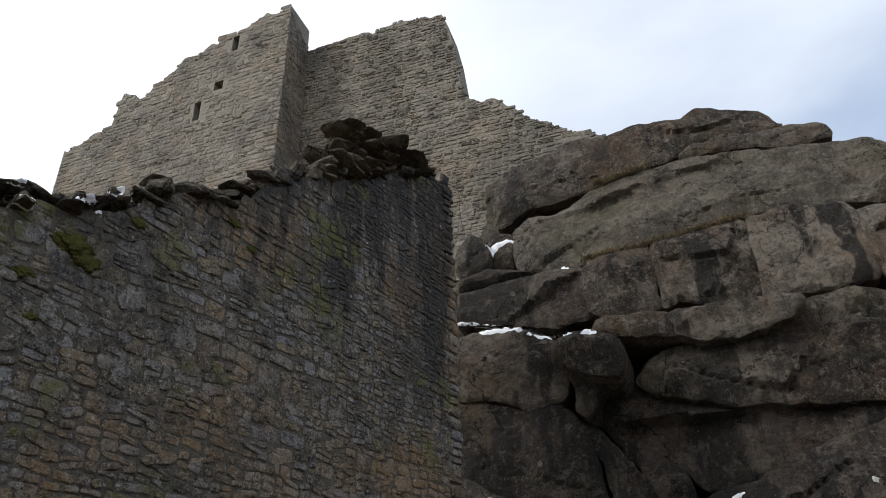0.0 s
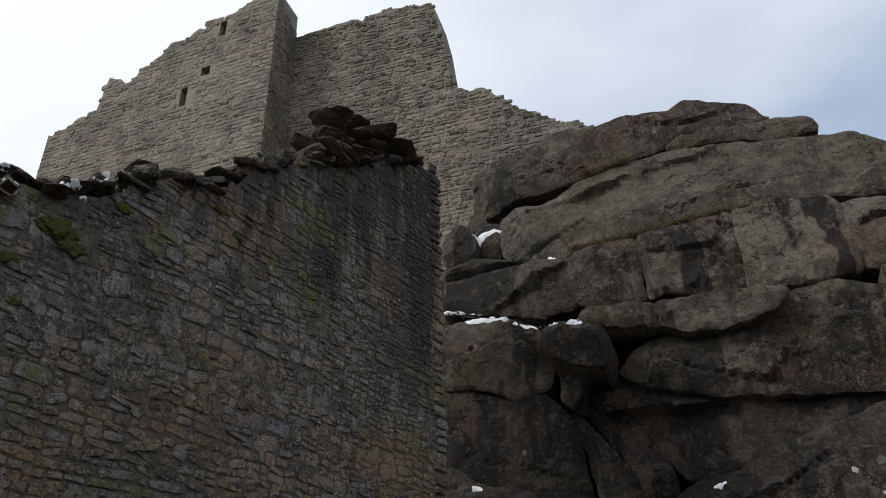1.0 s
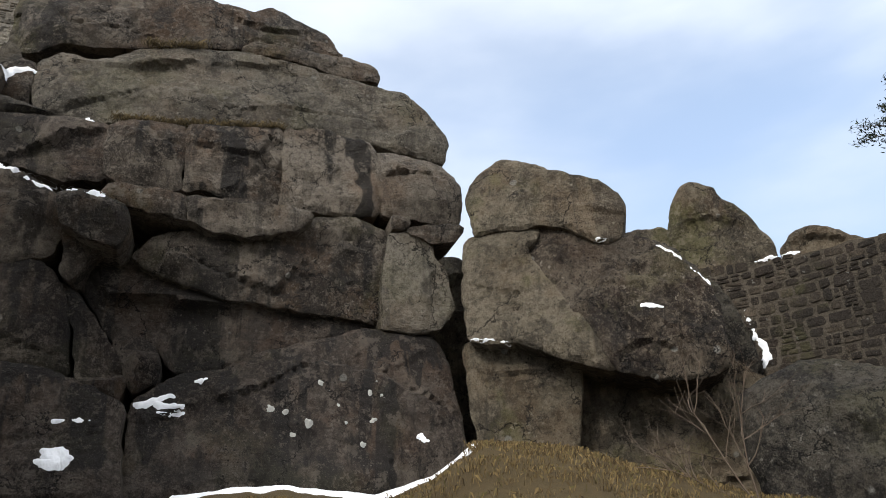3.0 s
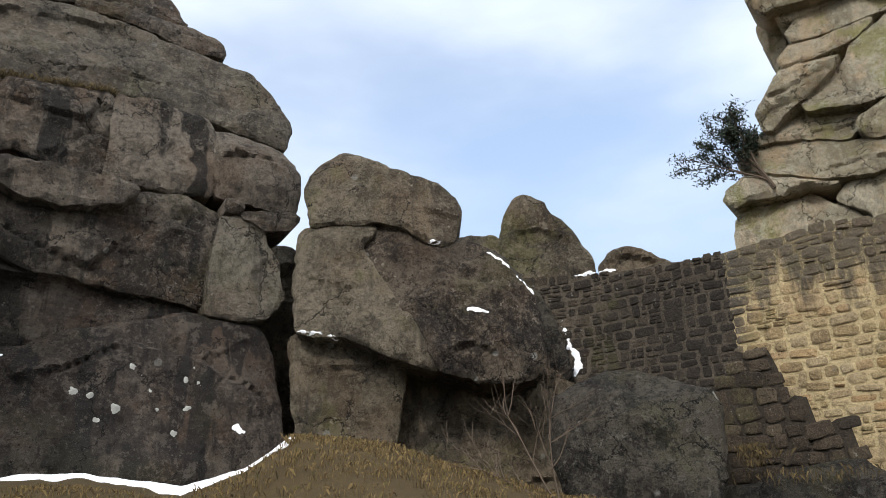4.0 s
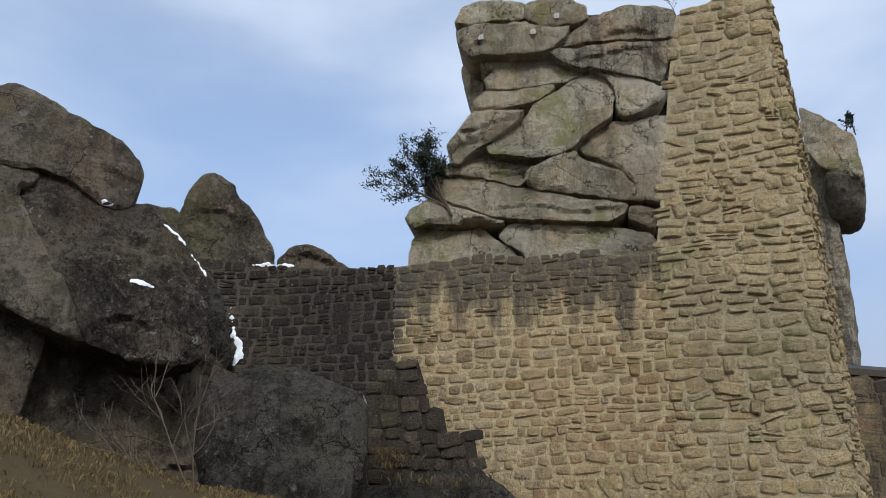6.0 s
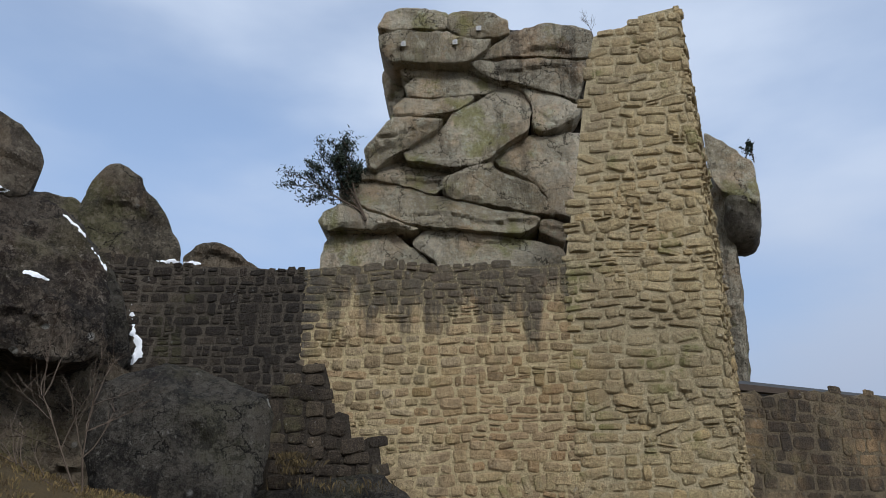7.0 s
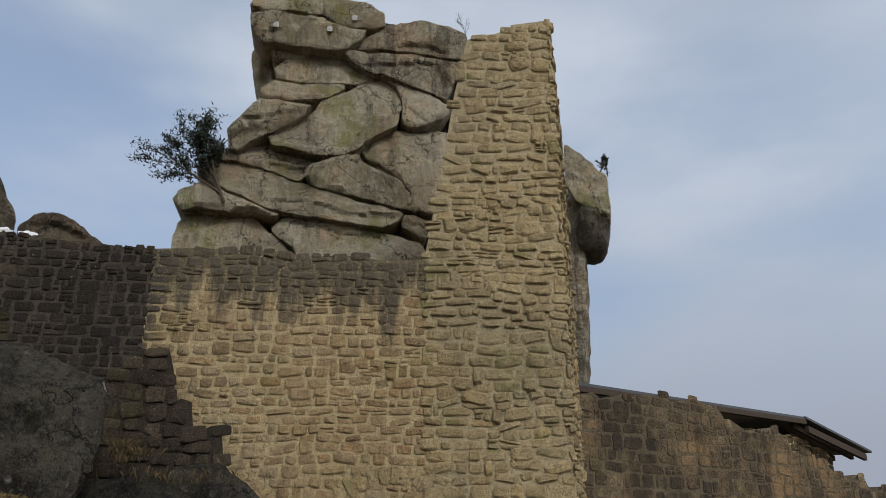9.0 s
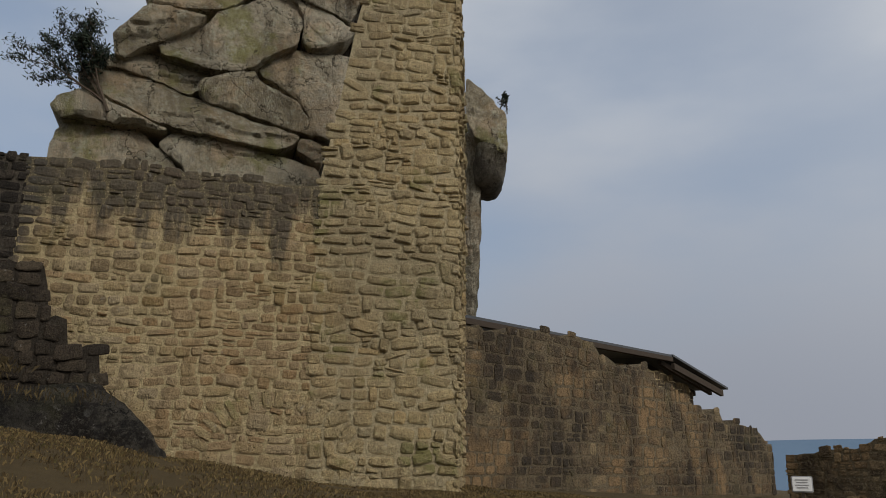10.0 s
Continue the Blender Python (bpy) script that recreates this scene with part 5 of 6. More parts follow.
masonry(tower, tower_side, curve_of([(0, 12.0), (1.2, 11.0), (2.8, 10.2)]), lambda u: 0.6, (0.15, 0.26), (0.25, 0.6), 0.05, S_TOWER, M_TOWER, 0.8, 34, shapes=PILLOW, wavy=0.03)

# ---------------------------------------------------------------- low wall, roof and far wall
L0 = bearing(101.8, 17.0)
L_DIR = Vector((math.sin(radians(145)), math.cos(radians(145))))
low_line = Line([L0, L0 + L_DIR * 16])
low_wall = thing("wall_low", "broken brown sandstone wall stepping down beside the tower", "wall", "structure")
masonry(low_wall, low_line, curve_of([(0, 4.6), (1.2, 4.75), (2.5, 4.98), (4.6, 5.03), (5.0, 4.85), (5.8, 4.45), (7.4, 4.48), (8.2, 4.25), (9.4, 3.95), (11.3, 3.48), (13.0, 3.15), (14.9, 2.82), (16, 2.3)]), lambda u: 0.2, (0.2, 0.36), (0.3, 0.85), 0.016, S_BROWN, M_BROWN, 1.0, 41, shapes=RUBBLE, twist=0.05, ragged=0.25, single=(0, 16, 1.5, 6), wavy=0.04, split=0.1)
far_wall = thing("wall_far", "low brown rubble wall with snow on its crown", "wall", "structure")
far_line = Line([bearing(123.5, 27), bearing(140, 24)])
masonry(far_wall, far_line, curve_of([(0, 2.15), (1.0, 2.2), (2.2, 2.35), (3.4, 2.7), (5, 3.2), (7.4, 3.6)]), lambda u: -0.5, (0.14, 0.28), (0.2, 0.55), 0.02, S_BROWN, M_BROWN, 1.0, 42, shapes=RUBBLE, twist=0.1, gap=0.035, wavy=0.08)

# ---------------------------------------------------------------- ruined buttress
buttress = thing("ruined_buttress", "stump of a dark stone buttress with stepped broken top", "buttress")
b_line = Line([bearing(69.0, 12.9), bearing(77.6, 12.9)])
masonry(buttress, b_line, curve_of([(0, 4.1), (0.35, 4.3), (0.4, 4.6), (0.95, 4.75), (1.0, 4.0), (1.3, 3.9), (1.35, 3.4), (1.8, 3.3), (1.85, 2.7), (2.0, 2.6)]), lambda u: 1.2, (0.17, 0.3), (0.22, 0.46), 0.035, S_CHAR, M_CHAR, 1.4, 51, shapes=RUBBLE, twist=0.1, gap=0.012, wavy=0.1, du=0.08, split=0.0, ragged=0.25)

# ---------------------------------------------------------------- snow remains
_b = len(ROCK_V)
TREE.append(bvhtree.BVHTree.FromPolygons(ROCK_V + GROUND_V, ROCK_F + [tuple(i + _b for i in f) for f in GROUND_F]))


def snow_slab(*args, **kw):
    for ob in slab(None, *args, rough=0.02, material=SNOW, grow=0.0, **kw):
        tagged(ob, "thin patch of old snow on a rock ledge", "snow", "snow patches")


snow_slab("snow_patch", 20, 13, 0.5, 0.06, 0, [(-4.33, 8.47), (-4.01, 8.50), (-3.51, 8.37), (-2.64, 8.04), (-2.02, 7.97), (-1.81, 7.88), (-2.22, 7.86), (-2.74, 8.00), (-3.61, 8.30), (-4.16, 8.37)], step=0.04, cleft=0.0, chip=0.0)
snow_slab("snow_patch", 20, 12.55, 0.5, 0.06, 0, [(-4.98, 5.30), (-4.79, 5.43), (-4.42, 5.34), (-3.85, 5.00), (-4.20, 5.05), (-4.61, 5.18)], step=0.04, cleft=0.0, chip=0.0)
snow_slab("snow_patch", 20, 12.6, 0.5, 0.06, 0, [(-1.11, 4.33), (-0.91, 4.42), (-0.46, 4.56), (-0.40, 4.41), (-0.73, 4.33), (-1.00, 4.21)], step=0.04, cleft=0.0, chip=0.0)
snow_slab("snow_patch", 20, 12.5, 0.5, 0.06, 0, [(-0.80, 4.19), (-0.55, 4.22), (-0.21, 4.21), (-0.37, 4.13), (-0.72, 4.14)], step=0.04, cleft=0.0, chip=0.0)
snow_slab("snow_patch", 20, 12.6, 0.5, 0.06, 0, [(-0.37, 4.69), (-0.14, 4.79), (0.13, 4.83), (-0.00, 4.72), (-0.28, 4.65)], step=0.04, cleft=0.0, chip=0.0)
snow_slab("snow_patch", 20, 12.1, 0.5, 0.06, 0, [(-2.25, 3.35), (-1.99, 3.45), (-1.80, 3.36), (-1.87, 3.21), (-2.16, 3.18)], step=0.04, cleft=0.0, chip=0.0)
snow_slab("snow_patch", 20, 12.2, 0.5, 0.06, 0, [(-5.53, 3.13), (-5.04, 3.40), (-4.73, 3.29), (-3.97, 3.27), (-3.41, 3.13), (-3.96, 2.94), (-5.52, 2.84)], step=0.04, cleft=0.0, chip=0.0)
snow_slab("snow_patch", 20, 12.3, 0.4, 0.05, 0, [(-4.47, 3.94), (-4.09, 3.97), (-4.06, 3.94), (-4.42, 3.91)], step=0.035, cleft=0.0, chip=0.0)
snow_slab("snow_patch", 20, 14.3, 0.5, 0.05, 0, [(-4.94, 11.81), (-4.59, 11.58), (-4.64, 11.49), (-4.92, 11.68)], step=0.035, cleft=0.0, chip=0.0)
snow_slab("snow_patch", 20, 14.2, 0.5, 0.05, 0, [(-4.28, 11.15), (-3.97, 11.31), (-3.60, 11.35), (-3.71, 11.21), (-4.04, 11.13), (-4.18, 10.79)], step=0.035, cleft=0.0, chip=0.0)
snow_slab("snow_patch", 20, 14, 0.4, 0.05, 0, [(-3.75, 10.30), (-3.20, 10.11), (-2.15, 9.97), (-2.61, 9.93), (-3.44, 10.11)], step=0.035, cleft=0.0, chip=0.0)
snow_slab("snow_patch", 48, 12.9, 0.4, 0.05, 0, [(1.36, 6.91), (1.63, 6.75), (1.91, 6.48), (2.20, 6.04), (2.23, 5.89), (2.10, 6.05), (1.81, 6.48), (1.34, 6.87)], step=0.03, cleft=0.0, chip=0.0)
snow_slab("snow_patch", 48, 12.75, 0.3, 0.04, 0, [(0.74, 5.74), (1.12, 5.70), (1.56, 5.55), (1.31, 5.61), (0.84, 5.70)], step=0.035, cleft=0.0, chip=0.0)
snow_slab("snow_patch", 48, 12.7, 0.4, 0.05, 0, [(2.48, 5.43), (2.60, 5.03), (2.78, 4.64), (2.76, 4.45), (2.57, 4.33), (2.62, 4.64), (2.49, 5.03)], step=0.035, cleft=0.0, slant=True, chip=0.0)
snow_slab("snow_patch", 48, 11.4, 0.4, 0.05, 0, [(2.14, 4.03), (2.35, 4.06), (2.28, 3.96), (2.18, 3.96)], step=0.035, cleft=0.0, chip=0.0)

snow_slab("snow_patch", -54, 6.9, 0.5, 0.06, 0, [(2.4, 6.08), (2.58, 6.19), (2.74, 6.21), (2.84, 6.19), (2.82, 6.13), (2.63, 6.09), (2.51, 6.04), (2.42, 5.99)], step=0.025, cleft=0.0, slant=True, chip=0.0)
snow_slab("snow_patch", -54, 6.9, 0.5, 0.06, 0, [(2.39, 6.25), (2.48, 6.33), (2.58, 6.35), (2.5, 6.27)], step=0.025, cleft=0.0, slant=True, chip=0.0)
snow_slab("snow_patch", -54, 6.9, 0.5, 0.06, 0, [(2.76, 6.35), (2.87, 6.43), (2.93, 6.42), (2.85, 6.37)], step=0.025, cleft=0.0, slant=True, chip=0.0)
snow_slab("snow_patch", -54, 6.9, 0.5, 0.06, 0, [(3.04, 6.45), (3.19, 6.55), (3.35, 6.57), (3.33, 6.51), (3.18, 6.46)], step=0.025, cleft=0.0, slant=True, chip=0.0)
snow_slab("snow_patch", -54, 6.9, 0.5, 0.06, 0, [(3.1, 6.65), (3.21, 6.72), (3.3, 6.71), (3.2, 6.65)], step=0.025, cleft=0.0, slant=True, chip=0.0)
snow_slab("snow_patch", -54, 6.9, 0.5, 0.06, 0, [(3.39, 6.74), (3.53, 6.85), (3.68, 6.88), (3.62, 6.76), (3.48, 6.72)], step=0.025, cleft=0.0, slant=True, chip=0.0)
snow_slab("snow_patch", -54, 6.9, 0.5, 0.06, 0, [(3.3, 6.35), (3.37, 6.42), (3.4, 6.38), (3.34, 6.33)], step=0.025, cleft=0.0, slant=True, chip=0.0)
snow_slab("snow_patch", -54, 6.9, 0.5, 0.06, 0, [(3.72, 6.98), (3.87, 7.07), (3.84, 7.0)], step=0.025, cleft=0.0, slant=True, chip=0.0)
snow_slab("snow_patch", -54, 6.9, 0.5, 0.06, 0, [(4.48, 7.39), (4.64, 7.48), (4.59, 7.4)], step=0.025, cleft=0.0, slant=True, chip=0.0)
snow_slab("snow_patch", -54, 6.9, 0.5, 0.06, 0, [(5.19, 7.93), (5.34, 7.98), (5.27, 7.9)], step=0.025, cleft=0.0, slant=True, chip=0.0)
V, F = [], []
for i in range(87):
    az_ = 18 + i * 0.25
    inner = 11.35 + 0.6 * fractal(Vector((az_ * 0.35, 2.0, 0)), 3, 0.6) - 0.5 * math.exp(-((az_ - 31) / 4) ** 2)
    outer = 12.85 + 0.02 * (az_ - 18)
    for j in range(13):
        r_ = inner + (outer - inner) * j / 12
        p = bearing(az_, r_)
        edge_ = min(1.0, j / 2.0) * min(1.0, i / 2.0, (86 - i) / 2.0)
        V.append((p.x, p.y, ground_z(p.x, p.y) - 0.03 + edge_ * (0.075 + 0.02 * fractal(Vector((p.x * 3, p.y * 3, 1)), 3))))
for i in range(86):
    for j in range(12):
        F.append((i * 13 + j, i * 13 + j + 1, (i + 1) * 13 + j + 1, (i + 1) * 13 + j))
tagged(mesh_object("snow_bank", V, F, SNOW, smooth=True), "bank of old snow along the foot of the cliff", "snow")
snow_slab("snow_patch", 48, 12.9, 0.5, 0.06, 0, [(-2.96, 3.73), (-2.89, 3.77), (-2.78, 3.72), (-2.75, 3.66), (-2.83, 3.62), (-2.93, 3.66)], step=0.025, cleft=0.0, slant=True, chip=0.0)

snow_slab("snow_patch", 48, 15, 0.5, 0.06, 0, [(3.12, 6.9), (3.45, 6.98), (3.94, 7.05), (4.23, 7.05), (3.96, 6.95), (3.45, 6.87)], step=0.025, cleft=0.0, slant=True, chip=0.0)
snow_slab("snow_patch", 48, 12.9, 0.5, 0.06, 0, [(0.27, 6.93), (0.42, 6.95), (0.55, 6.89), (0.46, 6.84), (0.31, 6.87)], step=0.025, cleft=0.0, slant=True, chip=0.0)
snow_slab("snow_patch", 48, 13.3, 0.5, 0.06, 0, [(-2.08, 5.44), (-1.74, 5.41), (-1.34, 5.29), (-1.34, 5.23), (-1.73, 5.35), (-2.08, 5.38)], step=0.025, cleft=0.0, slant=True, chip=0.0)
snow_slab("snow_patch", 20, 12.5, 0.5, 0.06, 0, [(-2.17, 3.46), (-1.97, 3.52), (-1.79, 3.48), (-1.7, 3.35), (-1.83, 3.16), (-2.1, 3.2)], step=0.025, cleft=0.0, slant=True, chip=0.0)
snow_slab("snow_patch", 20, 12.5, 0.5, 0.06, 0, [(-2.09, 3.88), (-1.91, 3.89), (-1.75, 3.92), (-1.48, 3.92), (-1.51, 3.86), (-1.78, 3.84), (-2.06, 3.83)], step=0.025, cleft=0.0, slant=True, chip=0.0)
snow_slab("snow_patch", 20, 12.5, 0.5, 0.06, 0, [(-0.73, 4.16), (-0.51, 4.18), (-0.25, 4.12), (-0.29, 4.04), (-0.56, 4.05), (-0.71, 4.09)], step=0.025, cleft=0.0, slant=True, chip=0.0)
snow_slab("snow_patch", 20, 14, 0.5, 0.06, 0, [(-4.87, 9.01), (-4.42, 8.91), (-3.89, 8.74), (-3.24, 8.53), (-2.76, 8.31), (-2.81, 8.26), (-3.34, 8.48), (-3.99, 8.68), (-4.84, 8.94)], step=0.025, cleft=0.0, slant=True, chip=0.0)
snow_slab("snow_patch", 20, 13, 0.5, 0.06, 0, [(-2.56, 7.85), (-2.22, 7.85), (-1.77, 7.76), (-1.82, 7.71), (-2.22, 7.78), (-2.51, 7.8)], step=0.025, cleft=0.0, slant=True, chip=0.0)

def lichen(u, z, size, seed):
    """A round pale crust on the big lower slab of the cliff."""
    rng = random.Random(seed)
    ring = [(u + size * rng.uniform(0.8, 1.15) * math.cos(t), z + size * 0.9 * rng.uniform(0.8, 1.15) * math.sin(t)) for t in (2 * math.pi * i / 10 for i in range(10))]
    for ob in slab(None, "lichen_patch", 20, 12.9, 0.2, 0.03, 0, ring, step=0.02, rough=0.02, material=LICHEN, grow=0.0, cleft=0.0, chip=0.0, slant=True):
        tagged(ob, "round pale grey lichen crust on dark granite", "lichen", "lichen crusts")


for u_, z_, r_ in ((1.05, 4.17, 0.088), (1.65, 3.94, 0.088), (2.56, 3.62, 0.064), (2.72, 4.02, 0.054), (1.86, 4.63, 0.069), (2.9, 4.42, 0.069), (2.68, 4.47, 0.054), (1.41, 3.77, 0.044), (2.27, 3.97, 0.039), (2.8, 4.67, 0.049), (1.29, 4.13, 0.044), (2.14, 4.27, 0.034), (1.99, 4.48, 0.039)):
    lichen(u_, z_, r_, int(r_ * 1e4))

# ---------------------------------------------------------------- distance
FARV, FARF = [], []
for i in range(121):
    a = radians(60 + i * 1.5)
    h = 95 + 22 * fractal(Vector((i * 0.06, 0, 0)), 3)
    for r, z in ((2500, -140), (2700, h), (3400, h + 5), (3600, -160)):
        FARV.append((r * math.sin(a), r * math.cos(a), z))
for i in range(120):
    for j in range(3):
        FARF.append((i * 4 + j, (i + 1) * 4 + j, (i + 1) * 4 + j + 1, i * 4 + j + 1))
tagged(mesh_object("backdrop", FARV, FARF, FAR, smooth=True), "wooded ridge on the far horizon, tinted blue for haze", "hills", kind="structure")

# ---------------------------------------------------------------- lean-to roof
def box(bm, corners, thick):
    """A plate over four corners, with its thickness downwards."""
    top_ = [bm.verts.new(c) for c in corners]
    low = [bm.verts.new(Vector(c) - Vector((0, 0, thick))) for c in corners]
    bm.faces.new(top_)
    bm.faces.new(list(reversed(low)))
    for i in range(4):
        j = (i + 1) % 4
        bm.faces.new((top_[i], low[i], low[j], top_[j]))
    bmesh.ops.recalc_face_normals(bm, faces=bm.faces)


N_BACK = Vector((math.sin(radians(55)), math.cos(radians(55))))
E0 = L0 + N_BACK * 1.0


def roof_at(s_, back, z):
    p = E0 + L_DIR * s_ + N_BACK * back
    return Vector((p.x, p.y, z))


roof = thing("lean_to_roof", "low dark sheet-covered timber roof behind the brown wall", "roof")
bm = bmesh.new()
box(bm, [roof_at(-0.5, 0, 5.12), roof_at(11.2, 0, 5.2), roof_at(11.2, 4.5, 5.5), roof_at(-0.5, 4.5, 5.4)], 0.07)
part("roof_sheet", bm, ROOFING, roof)
bm = bmesh.new()
box(bm, [roof_at(11.2, -0.05, 5.21), roof_at(14.6, -0.25, 4.38), roof_at(14.6, 4.5, 4.5), roof_at(11.2, 4.5, 5.5)], 0.07)
part("roof_sheet", bm, ROOFING, roof)
bm = bmesh.new()
box(bm, [roof_at(-0.5, -0.04, 5.04), roof_at(11.2, -0.04, 5.12), roof_at(11.2, 0.12, 5.12), roof_at(-0.5, 0.12, 5.04)], 0.14)
part("fascia_board", bm, TIMBER, roof)
for i in range(7):
    q = 0.35 + i * 0.62
    bm = bmesh.new()
    box(bm, [roof_at(11.0, q - 0.06, 5.05), roof_at(14.45, q - 0.06, 4.30), roof_at(14.45, q + 0.06, 4.30), roof_at(11.0, q + 0.06, 5.05)], 0.16)
    part("rafter", bm, TIMBER, roof)
bm = bmesh.new()
box(bm, [roof_at(11.3, -0.02, 4.94), roof_at(14.3, -0.2, 4.26), roof_at(14.3, -0.08, 4.26), roof_at(11.3, 0.1, 4.94)], 0.2)
part("rafter", bm, TIMBER, roof)
shed = thing("shed_wall", "plain rendered wall under the lean-to roof", "wall", "structure")
masonry(shed, Line([E0 + L_DIR * 6 + N_BACK * 0.5, E0 + L_DIR * 13.4 + N_BACK * 0.5]), curve_of([(0, 4.8), (5.2, 4.8), (7.4, 4.3)]), lambda u: 0.2, (0.2, 0.3), (0.3, 0.6), 0.02, S_BROWN, M_YELLOW, 0.6, 61)

# ---------------------------------------------------------------- information sign by the far wall
sign = thing("information_sign", "small white framed notice board by the far wall", "sign")
SP = bearing(124.3, 25.2)
sv = Vector((SP.x, SP.y, 0)).normalized()
sr = Vector((sv.y, -sv.x, 0))


def panel(w, h, z, front, mat, name, parent, dx=0.0, thick=0.04):
    c = Vector((SP.x, SP.y, z)) - sv * front + sr * dx
    bm = bmesh.new()
    bmesh.ops.create_cube(bm, size=1)
    bmesh.ops.bevel(bm, geom=bm.edges[:], offset=0.06, segments=1, affect="EDGES")
    m = Matrix.Identity(4)
    m.col[0], m.col[1], m.col[2], m.col[3] = (*(sr * w), 0), (*(sv * thick), 0), (0, 0, h, 0), (*c, 1)
    bmesh.ops.transform(bm, matrix=m, verts=bm.verts)
    return part(name, bm, mat, parent)


panel(0.56, 0.44, 1.22, 0.0, SIGN_INK, "frame", sign)
face = panel(0.50, 0.38, 1.22, 0.03, SIGN, "panel", sign)
for i in range(4):
    panel(0.34 - 0.05 * (i % 2), 0.02, 1.34 - i * 0.07, 0.06, SIGN_INK, "text_bar", sign, thick=0.01)
panel(0.07, 1.6, 0.6, -0.06, TIMBER, "post", sign, thick=0.07)

# ---------------------------------------------------------------- walled-up arch in the ochre wall
arch = thing("walled_up_arch", "flat relieving arch of upright stones in the ochre wall", "arch")
_ra = random.Random(12)
for i in range(17):
    t = radians(26 + 128 * i / 16)
    uu, zz_ = way(89.0) - math.cos(t) * 1.45 * -1, 1.35 + math.sin(t) * 1.35
    p, n = arc.at(uu)
    n3 = Vector((n.x, n.y, 0))
    x3 = Vector((0, 0, 1)).cross(n3)
    rad = x3 * math.cos(t) + Vector((0, 0, 1)) * math.sin(t)
    tan = n3.cross(rad)
    w, h, pr = _ra.uniform(0.34, 0.46), _ra.uniform(0.13, 0.18), _ra.uniform(0.03, 0.045)
    me = bpy.data.meshes.new("arch_stone")
    sh = RUBBLE[i % len(RUBBLE)]
    me.from_pydata(sh[0], [], sh[1])
    me.materials.append(S_TOWER)
    LATER.append((me, Matrix(((rad.x * w, tan.x * h, n3.x * pr, p.x), (rad.y * w, tan.y * h, n3.y * pr, p.y), (rad.z * w, tan.z * h, n3.z * pr, zz_), (0, 0, 0, 1))), arch))


# ---------------------------------------------------------------- markers on the crag
_k = Mat("grey_plate", 0.6)
PLATE = _k.done(_k.mix(_k.noise(6, 4), (0.42, 0.42, 0.40), (0.30, 0.30, 0.28)))


def marker(facing, u, z):
    a = radians(facing)
    out, right = Vector((math.sin(a), math.cos(a), 0)), Vector((math.cos(a), -math.sin(a), 0))
    hit = TREE[0].ray_cast(right * u + out * 14.5 + Vector((0, 0, z)), out, 6)
    if hit[0] is None:
        return
    m = thing("route_marker", "small pale plate with a dark sign on the crag", "sign", group="route markers")
    for w, h, front, mat, name in ((0.13, 0.15, 0.03, PLATE, "plate"), (0.04, 0.07, 0.045, SIGN_INK, "mark")):
        bm = bmesh.new()
        bmesh.ops.create_cube(bm, size=1)
        k = Matrix.Identity(4)
        k.col[0], k.col[1], k.col[2], k.col[3] = (*(right * w), 0), (*(out * 0.03), 0), (0, 0, h, 0), (*(hit[0] - out * front), 1)
        bmesh.ops.transform(bm, matrix=k, verts=bm.verts)
        part(name, bm, mat, m)


marker(84, -1.75, 14.16)
marker(84, -0.38, 14.18)
marker(84, 0.26, 14.69)

# ---------------------------------------------------------------- plants
def tube(bm, a, b, ra, rb, sides=5):
    d = (b - a).normalized()
    x = d.orthogonal().normalized()
    y = d.cross(x)
    r0 = [bm.verts.new(a + (x * math.cos(t) + y * math.sin(t)) * ra) for t in (2 * math.pi * i / sides for i in range(sides))]
    r1 = [bm.verts.new(b + (x * math.cos(t) + y * math.sin(t)) * rb) for t in (2 * math.pi * i / sides for i in range(sides))]
    for i in range(sides):
        j = (i + 1) % sides
        bm.faces.new((r0[i], r0[j], r1[j], r1[i]))


def branch(bm, rng, p, d, length, r, level, tips, bend=0.25, up=0.05, kids=3):
    n = 4
    for i in range(n):
        q = p + d * (length / n)
        tube(bm, p, q, r * (1 - i / n * 0.6), r * (1 - (i + 1) / n * 0.6), 5 if r > 0.012 else 3)
        p = q
        tips.append((p.copy(), d.copy(), level))
        if level > 0 and i > 0:
            for _ in range(kids if i == n - 1 else kids - 1):
                e = (d + Vector((rng.uniform(-1, 1), rng.uniform(-1, 1), rng.uniform(-0.6, 1))) * 0.95).normalized()
                branch(bm, rng, p.copy(), e, length * rng.uniform(0.4, 0.62), r * 0.5, level - 1, tips, bend, up, kids)
        d = (d + Vector((rng.uniform(-1, 1), rng.uniform(-1, 1), rng.uniform(-1, 1) + up)) * bend).normalized()


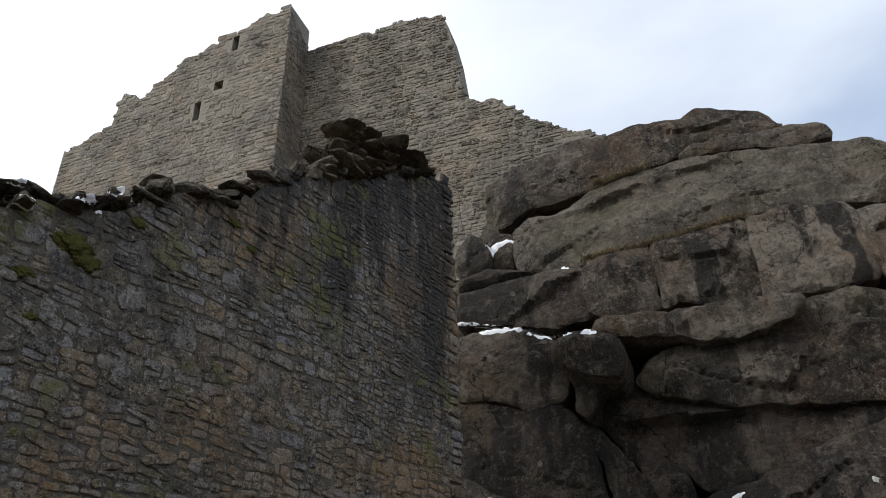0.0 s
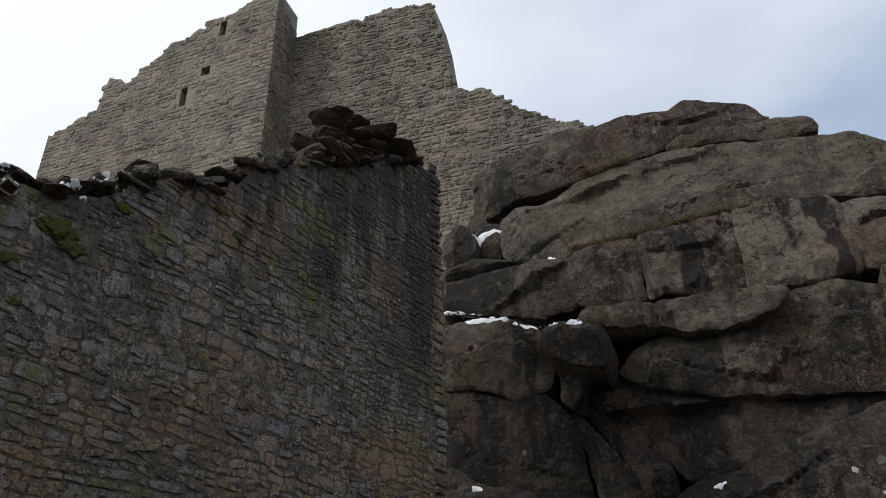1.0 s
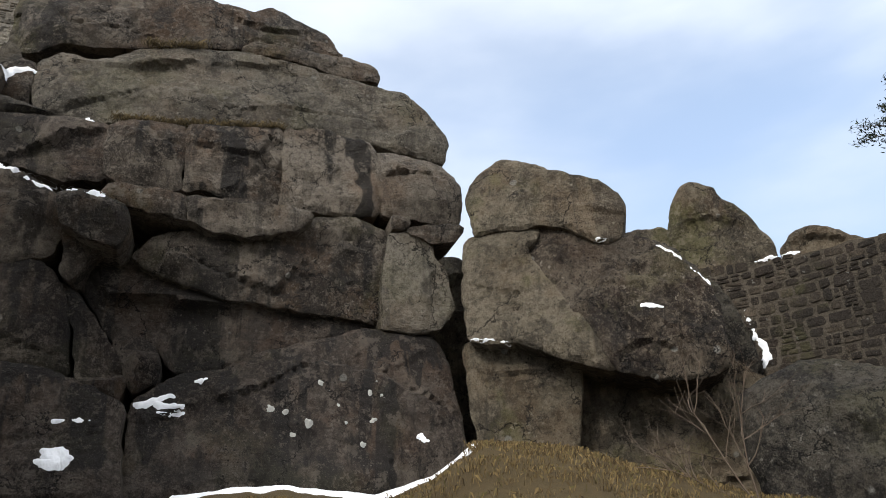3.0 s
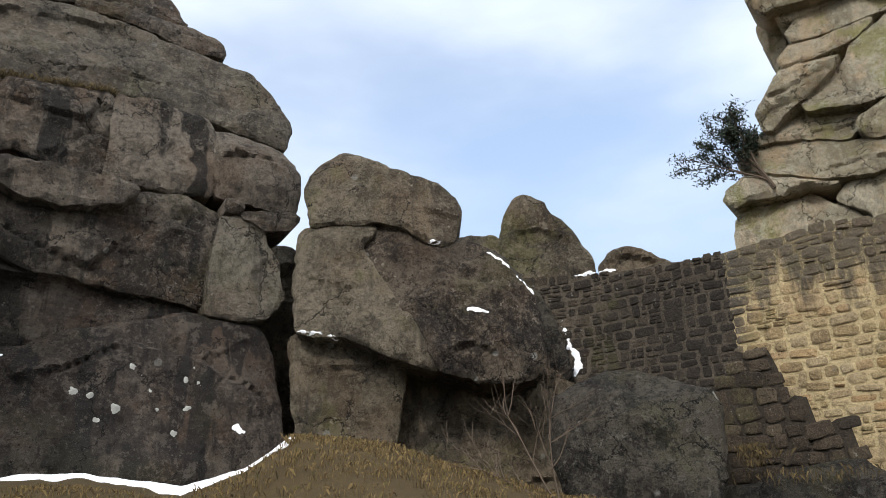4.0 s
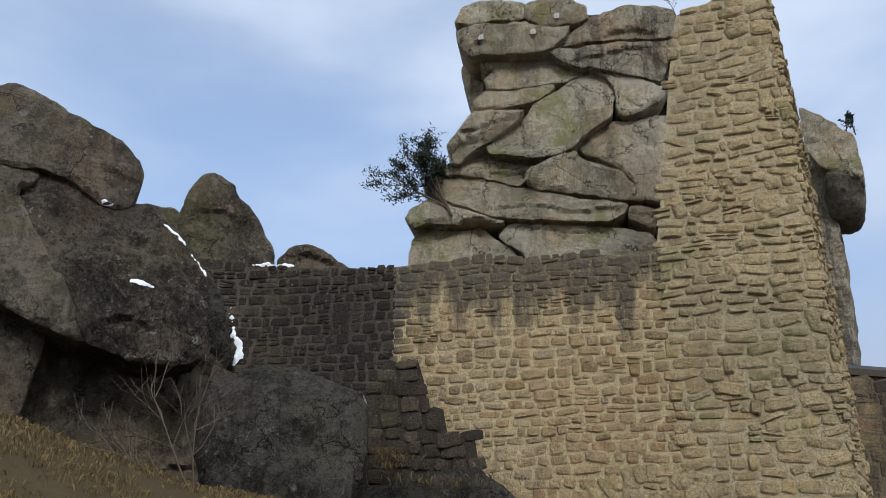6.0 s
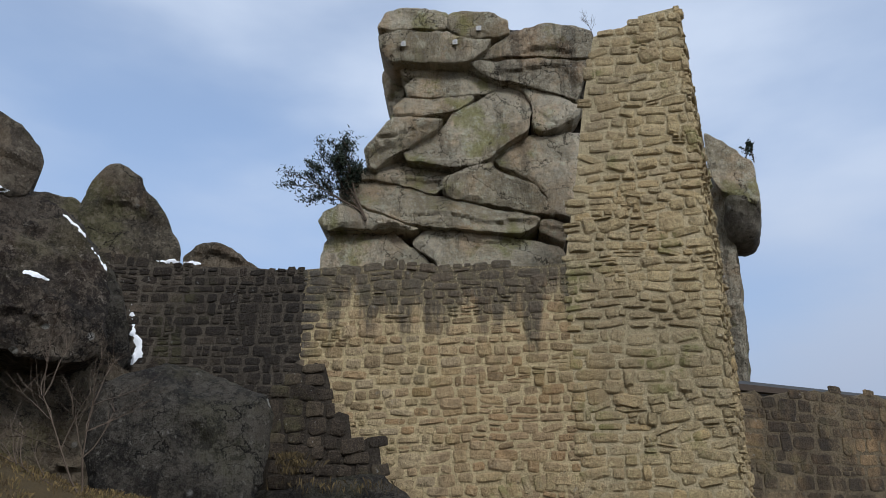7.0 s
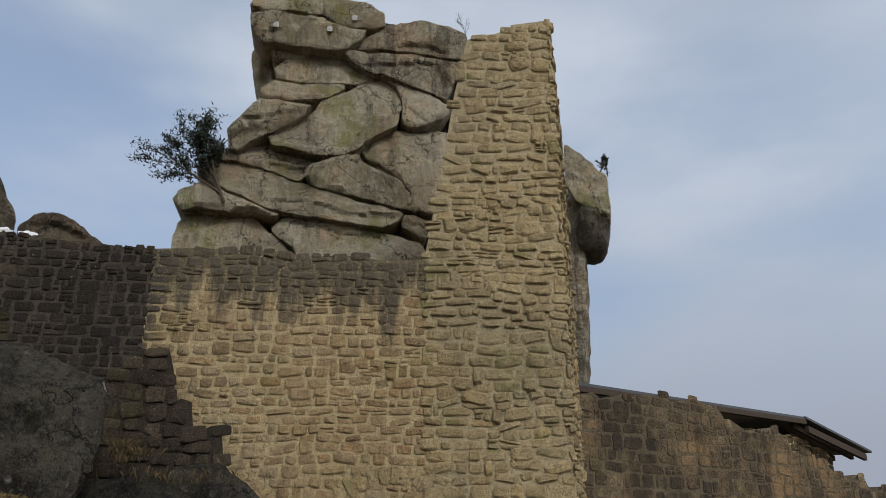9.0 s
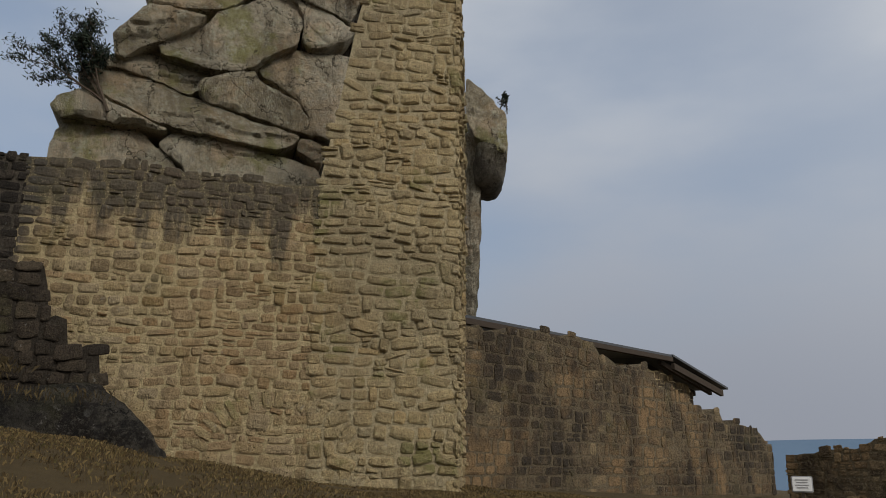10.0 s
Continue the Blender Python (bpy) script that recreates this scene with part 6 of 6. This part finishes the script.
def bush(name, label, category, base, way_, height, seed, leaves, radius, level=2, leaf=0.06, limbs=()):
    rng = random.Random(seed)
    plant = thing(name, label, category)
    bm, tips = bmesh.new(), []
    branch(bm, rng, Vector(base), Vector(way_).normalized(), height * 0.7, radius, level, tips, 0.2, 0.25)
    for limb in limbs:
        branch(bm, rng, Vector(base) + Vector(way_).normalized() * height * 0.12, Vector(limb).normalized(), height * rng.uniform(0.5, 0.72), radius * 0.7, level, tips, 0.2, 0.2)
    part("trunk", bm, BARK, plant)
    if leaves:
        v, f = [], []
        ends = [t for t in tips if t[2] <= 1]
        for _ in range(leaves):
            p, d, _l = ends[rng.randrange(len(ends))]
            c = p + Vector((rng.gauss(0, 1), rng.gauss(0, 1), rng.gauss(0, 1))) * height * 0.03
            a = Vector((rng.uniform(-1, 1), rng.uniform(-1, 1), rng.uniform(-0.6, 1))).normalized()
            b = a.orthogonal().normalized()
            i = len(v)
            v += [tuple(c - b * leaf * 0.35), tuple(c + a * leaf * 1.3), tuple(c + b * leaf * 0.35), tuple(c - a * leaf * 0.5)]
            f.append((i, i + 1, i + 2, i + 3))
        tagged(mesh_object("crown", v, f, NEEDLES, plant), kind="stuff")
    return plant


def spot(az, el, dist):
    p = bearing(az, dist)
    return (p.x, p.y, 1.6 + dist * math.tan(radians(el)))


bush("leaning_pine", "small dark evergreen tree leaning out from the crag", "tree", spot(75.5, 23.1, 17.6), (-0.05, 0.4, 1.0), 1.85, 3, 4600, 0.04, 2, 0.065, ((0, 0.75, 0.6), (0, 0.35, 0.95), (0, 0.55, 0.8)))
bush("sapling", "tiny dark conifer on the edge of the crag", "tree", spot(105.0, 25.4, 18.6), (0, 0, 1), 0.5, 4, 160, 0.015, 1, 0.04)
bush("sapling", "tiny dark conifer on the edge of the crag", "tree", spot(105.5, 25.2, 18.6), (0.05, 0, 1), 0.65, 5, 260, 0.015, 1, 0.04)
bush("bare_shrub", "leafless twiggy shrub on top of the crag", "shrub", spot(94.6, 35.2, 17.6), (0, 0.1, 1), 0.9, 6, 0, 0.012, 2)
for k_, (az_, el_, h_, w_) in enumerate([(58.2, 3.6, 2.3, (-0.3, 0.6, 1)), (58.8, 3.5, 1.9, (-0.5, 0.9, 0.7)), (57.8, 3.5, 1.8, (0.05, 0.1, 1)), (59.2, 3.4, 1.6, (-0.4, 0.8, 0.4))]):
    bush("bare_shrub", "leafless brown shrub growing before the boulder hollow", "shrub", spot(az_, el_ - 1.0, 10.6), w_, h_, 70 + k_, 0, 0.016, 2)
bush("bare_shrub", "leafless twigs at the foot of the upper wall", "shrub", spot(1.8, 33.2, 14.4), (-0.1, 0, 1), 1.3, 81, 0, 0.012, 1)


def tufts(name, label, spots, count, height, seed, spread, material=GRASS, kind="stuff"):
    rng = random.Random(seed)
    v, f = [], []
    for n in range(count):
        c = Vector(spots[rng.randrange(len(spots))]) + Vector((rng.gauss(0, spread), rng.gauss(0, spread), 0))
        h = height * rng.uniform(0.4, 1.3)
        a = rng.uniform(0, 2 * math.pi)
        d = Vector((math.cos(a), math.sin(a), 0))
        lean_ = Vector((rng.gauss(0, 0.9), rng.gauss(0, 0.9), 0)) * h
        w = rng.uniform(0.002, 0.005)
        i = len(v)
        v += [tuple(c - d * w - Vector((0, 0, 0.05))), tuple(c + d * w - Vector((0, 0, 0.05))), tuple(c + lean_ * 0.4 + d * w * 0.8 + Vector((0, 0, h * 0.6))), tuple(c + lean_ + Vector((0, 0, h * 0.9)))]
        f += [(i, i + 1, i + 2), (i, i + 2, i + 3)]
    return tagged(mesh_object(name, v, f, material), label, "grass", kind=kind)


_r = random.Random(9)
lawn = []
for n in range(26000):
    az_, r_ = radians(_r.uniform(18, 135)), 5.0 + 12.0 * math.sqrt(_r.random())
    x, y = r_ * math.sin(az_), r_ * math.cos(az_)
    if fractal(Vector((x * 0.9, y * 0.9, 4.0)), 3) > -0.35 and not (az_ < radians(39.2) and r_ > 10.6):
        lawn.append((x, y, ground_z(x, y)))
tufts("grass", "dry straw-coloured winter grass on the slope", lawn, 200000, 0.03, 10, 0.08)
ledge = [spot(12 + i * 0.46, 30.35 + 0.03 * i, 14.15 / math.cos(radians(i * 0.46 - 8))) for i in range(28)]
tufts("grass", "brown grass fringe along a cliff ledge", ledge, 1500, 0.06, 12, 0.08, TUFT)
ledge = [spot(13.5 + i * 0.35, 35.55 + 0.04 * i, 15.1 / math.cos(radians(i * 0.35 - 6.5))) for i in range(14)]
tufts("grass", "brown grass fringe along an upper cliff ledge", ledge, 700, 0.05, 13, 0.08, TUFT)
ledge = [spot(70.3 + i * 0.3, 6.3 - 0.5 * (i % 3), 12.3) for i in range(5)]
tufts("grass", "tufts of straw-coloured grass on the buttress foot", ledge, 260, 0.06, 14, 0.1, TUFT)
ledge = [spot(71 + i * 0.5, 4.6 - 0.25 * (i % 3), 11.9) for i in range(14)]
tufts("grass", "tufts of straw-coloured grass on the bedrock mound", ledge, 200, 0.035, 15, 0.3, TUFT)


def moss_cushion(u, z, size, seed):
    """A cushion of moss on the near wall's face."""
    p, n = near_line.at(u)
    rng = random.Random(seed)
    bm = bmesh.new()
    bmesh.ops.create_icosphere(bm, subdivisions=4, radius=1)
    for v in bm.verts:
        q = v.co.copy()
        k = 1 + 0.45 * fractal(q * 2.2 + Vector((seed, 0, 0)), 4, 0.7)
        t = Vector((n.y * -1, n.x, 0))
        v.co = Vector((p.x, p.y, z)) + t * (q.x * size * k) + Vector((n.x, n.y, 0)) * (q.y * size * 0.16 * k + 0.015) + Vector((0, 0, q.z * size * 0.55 * k))
    me = bpy.data.meshes.new("moss_cushion")
    bm.to_mesh(me)
    bm.free()
    me.materials.append(MOSS)
    me.polygons.foreach_set("use_smooth", [True] * len(me.polygons))
    tagged(new("moss_cushion", me), "cushion of olive moss on the rubble wall", "moss", "moss cushions")


for u_, z_, s_, k_ in ((7.45, 5.95, 0.2, 1), (7.62, 5.82, 0.15, 2), (7.05, 5.45, 0.1, 3), (7.2, 5.05, 0.08, 4), (9.35, 7.2, 0.1, 5), (9.66, 6.95, 0.08, 6), (8.1, 6.55, 0.1, 8)):
    moss_cushion(u_, z_, s_, k_)

# ---------------------------------------------------------------- single stones of the walls
for me, m, parent in LATER:
    ob = new("stone", me)
    ob.matrix_world = m
    ob.parent = parent
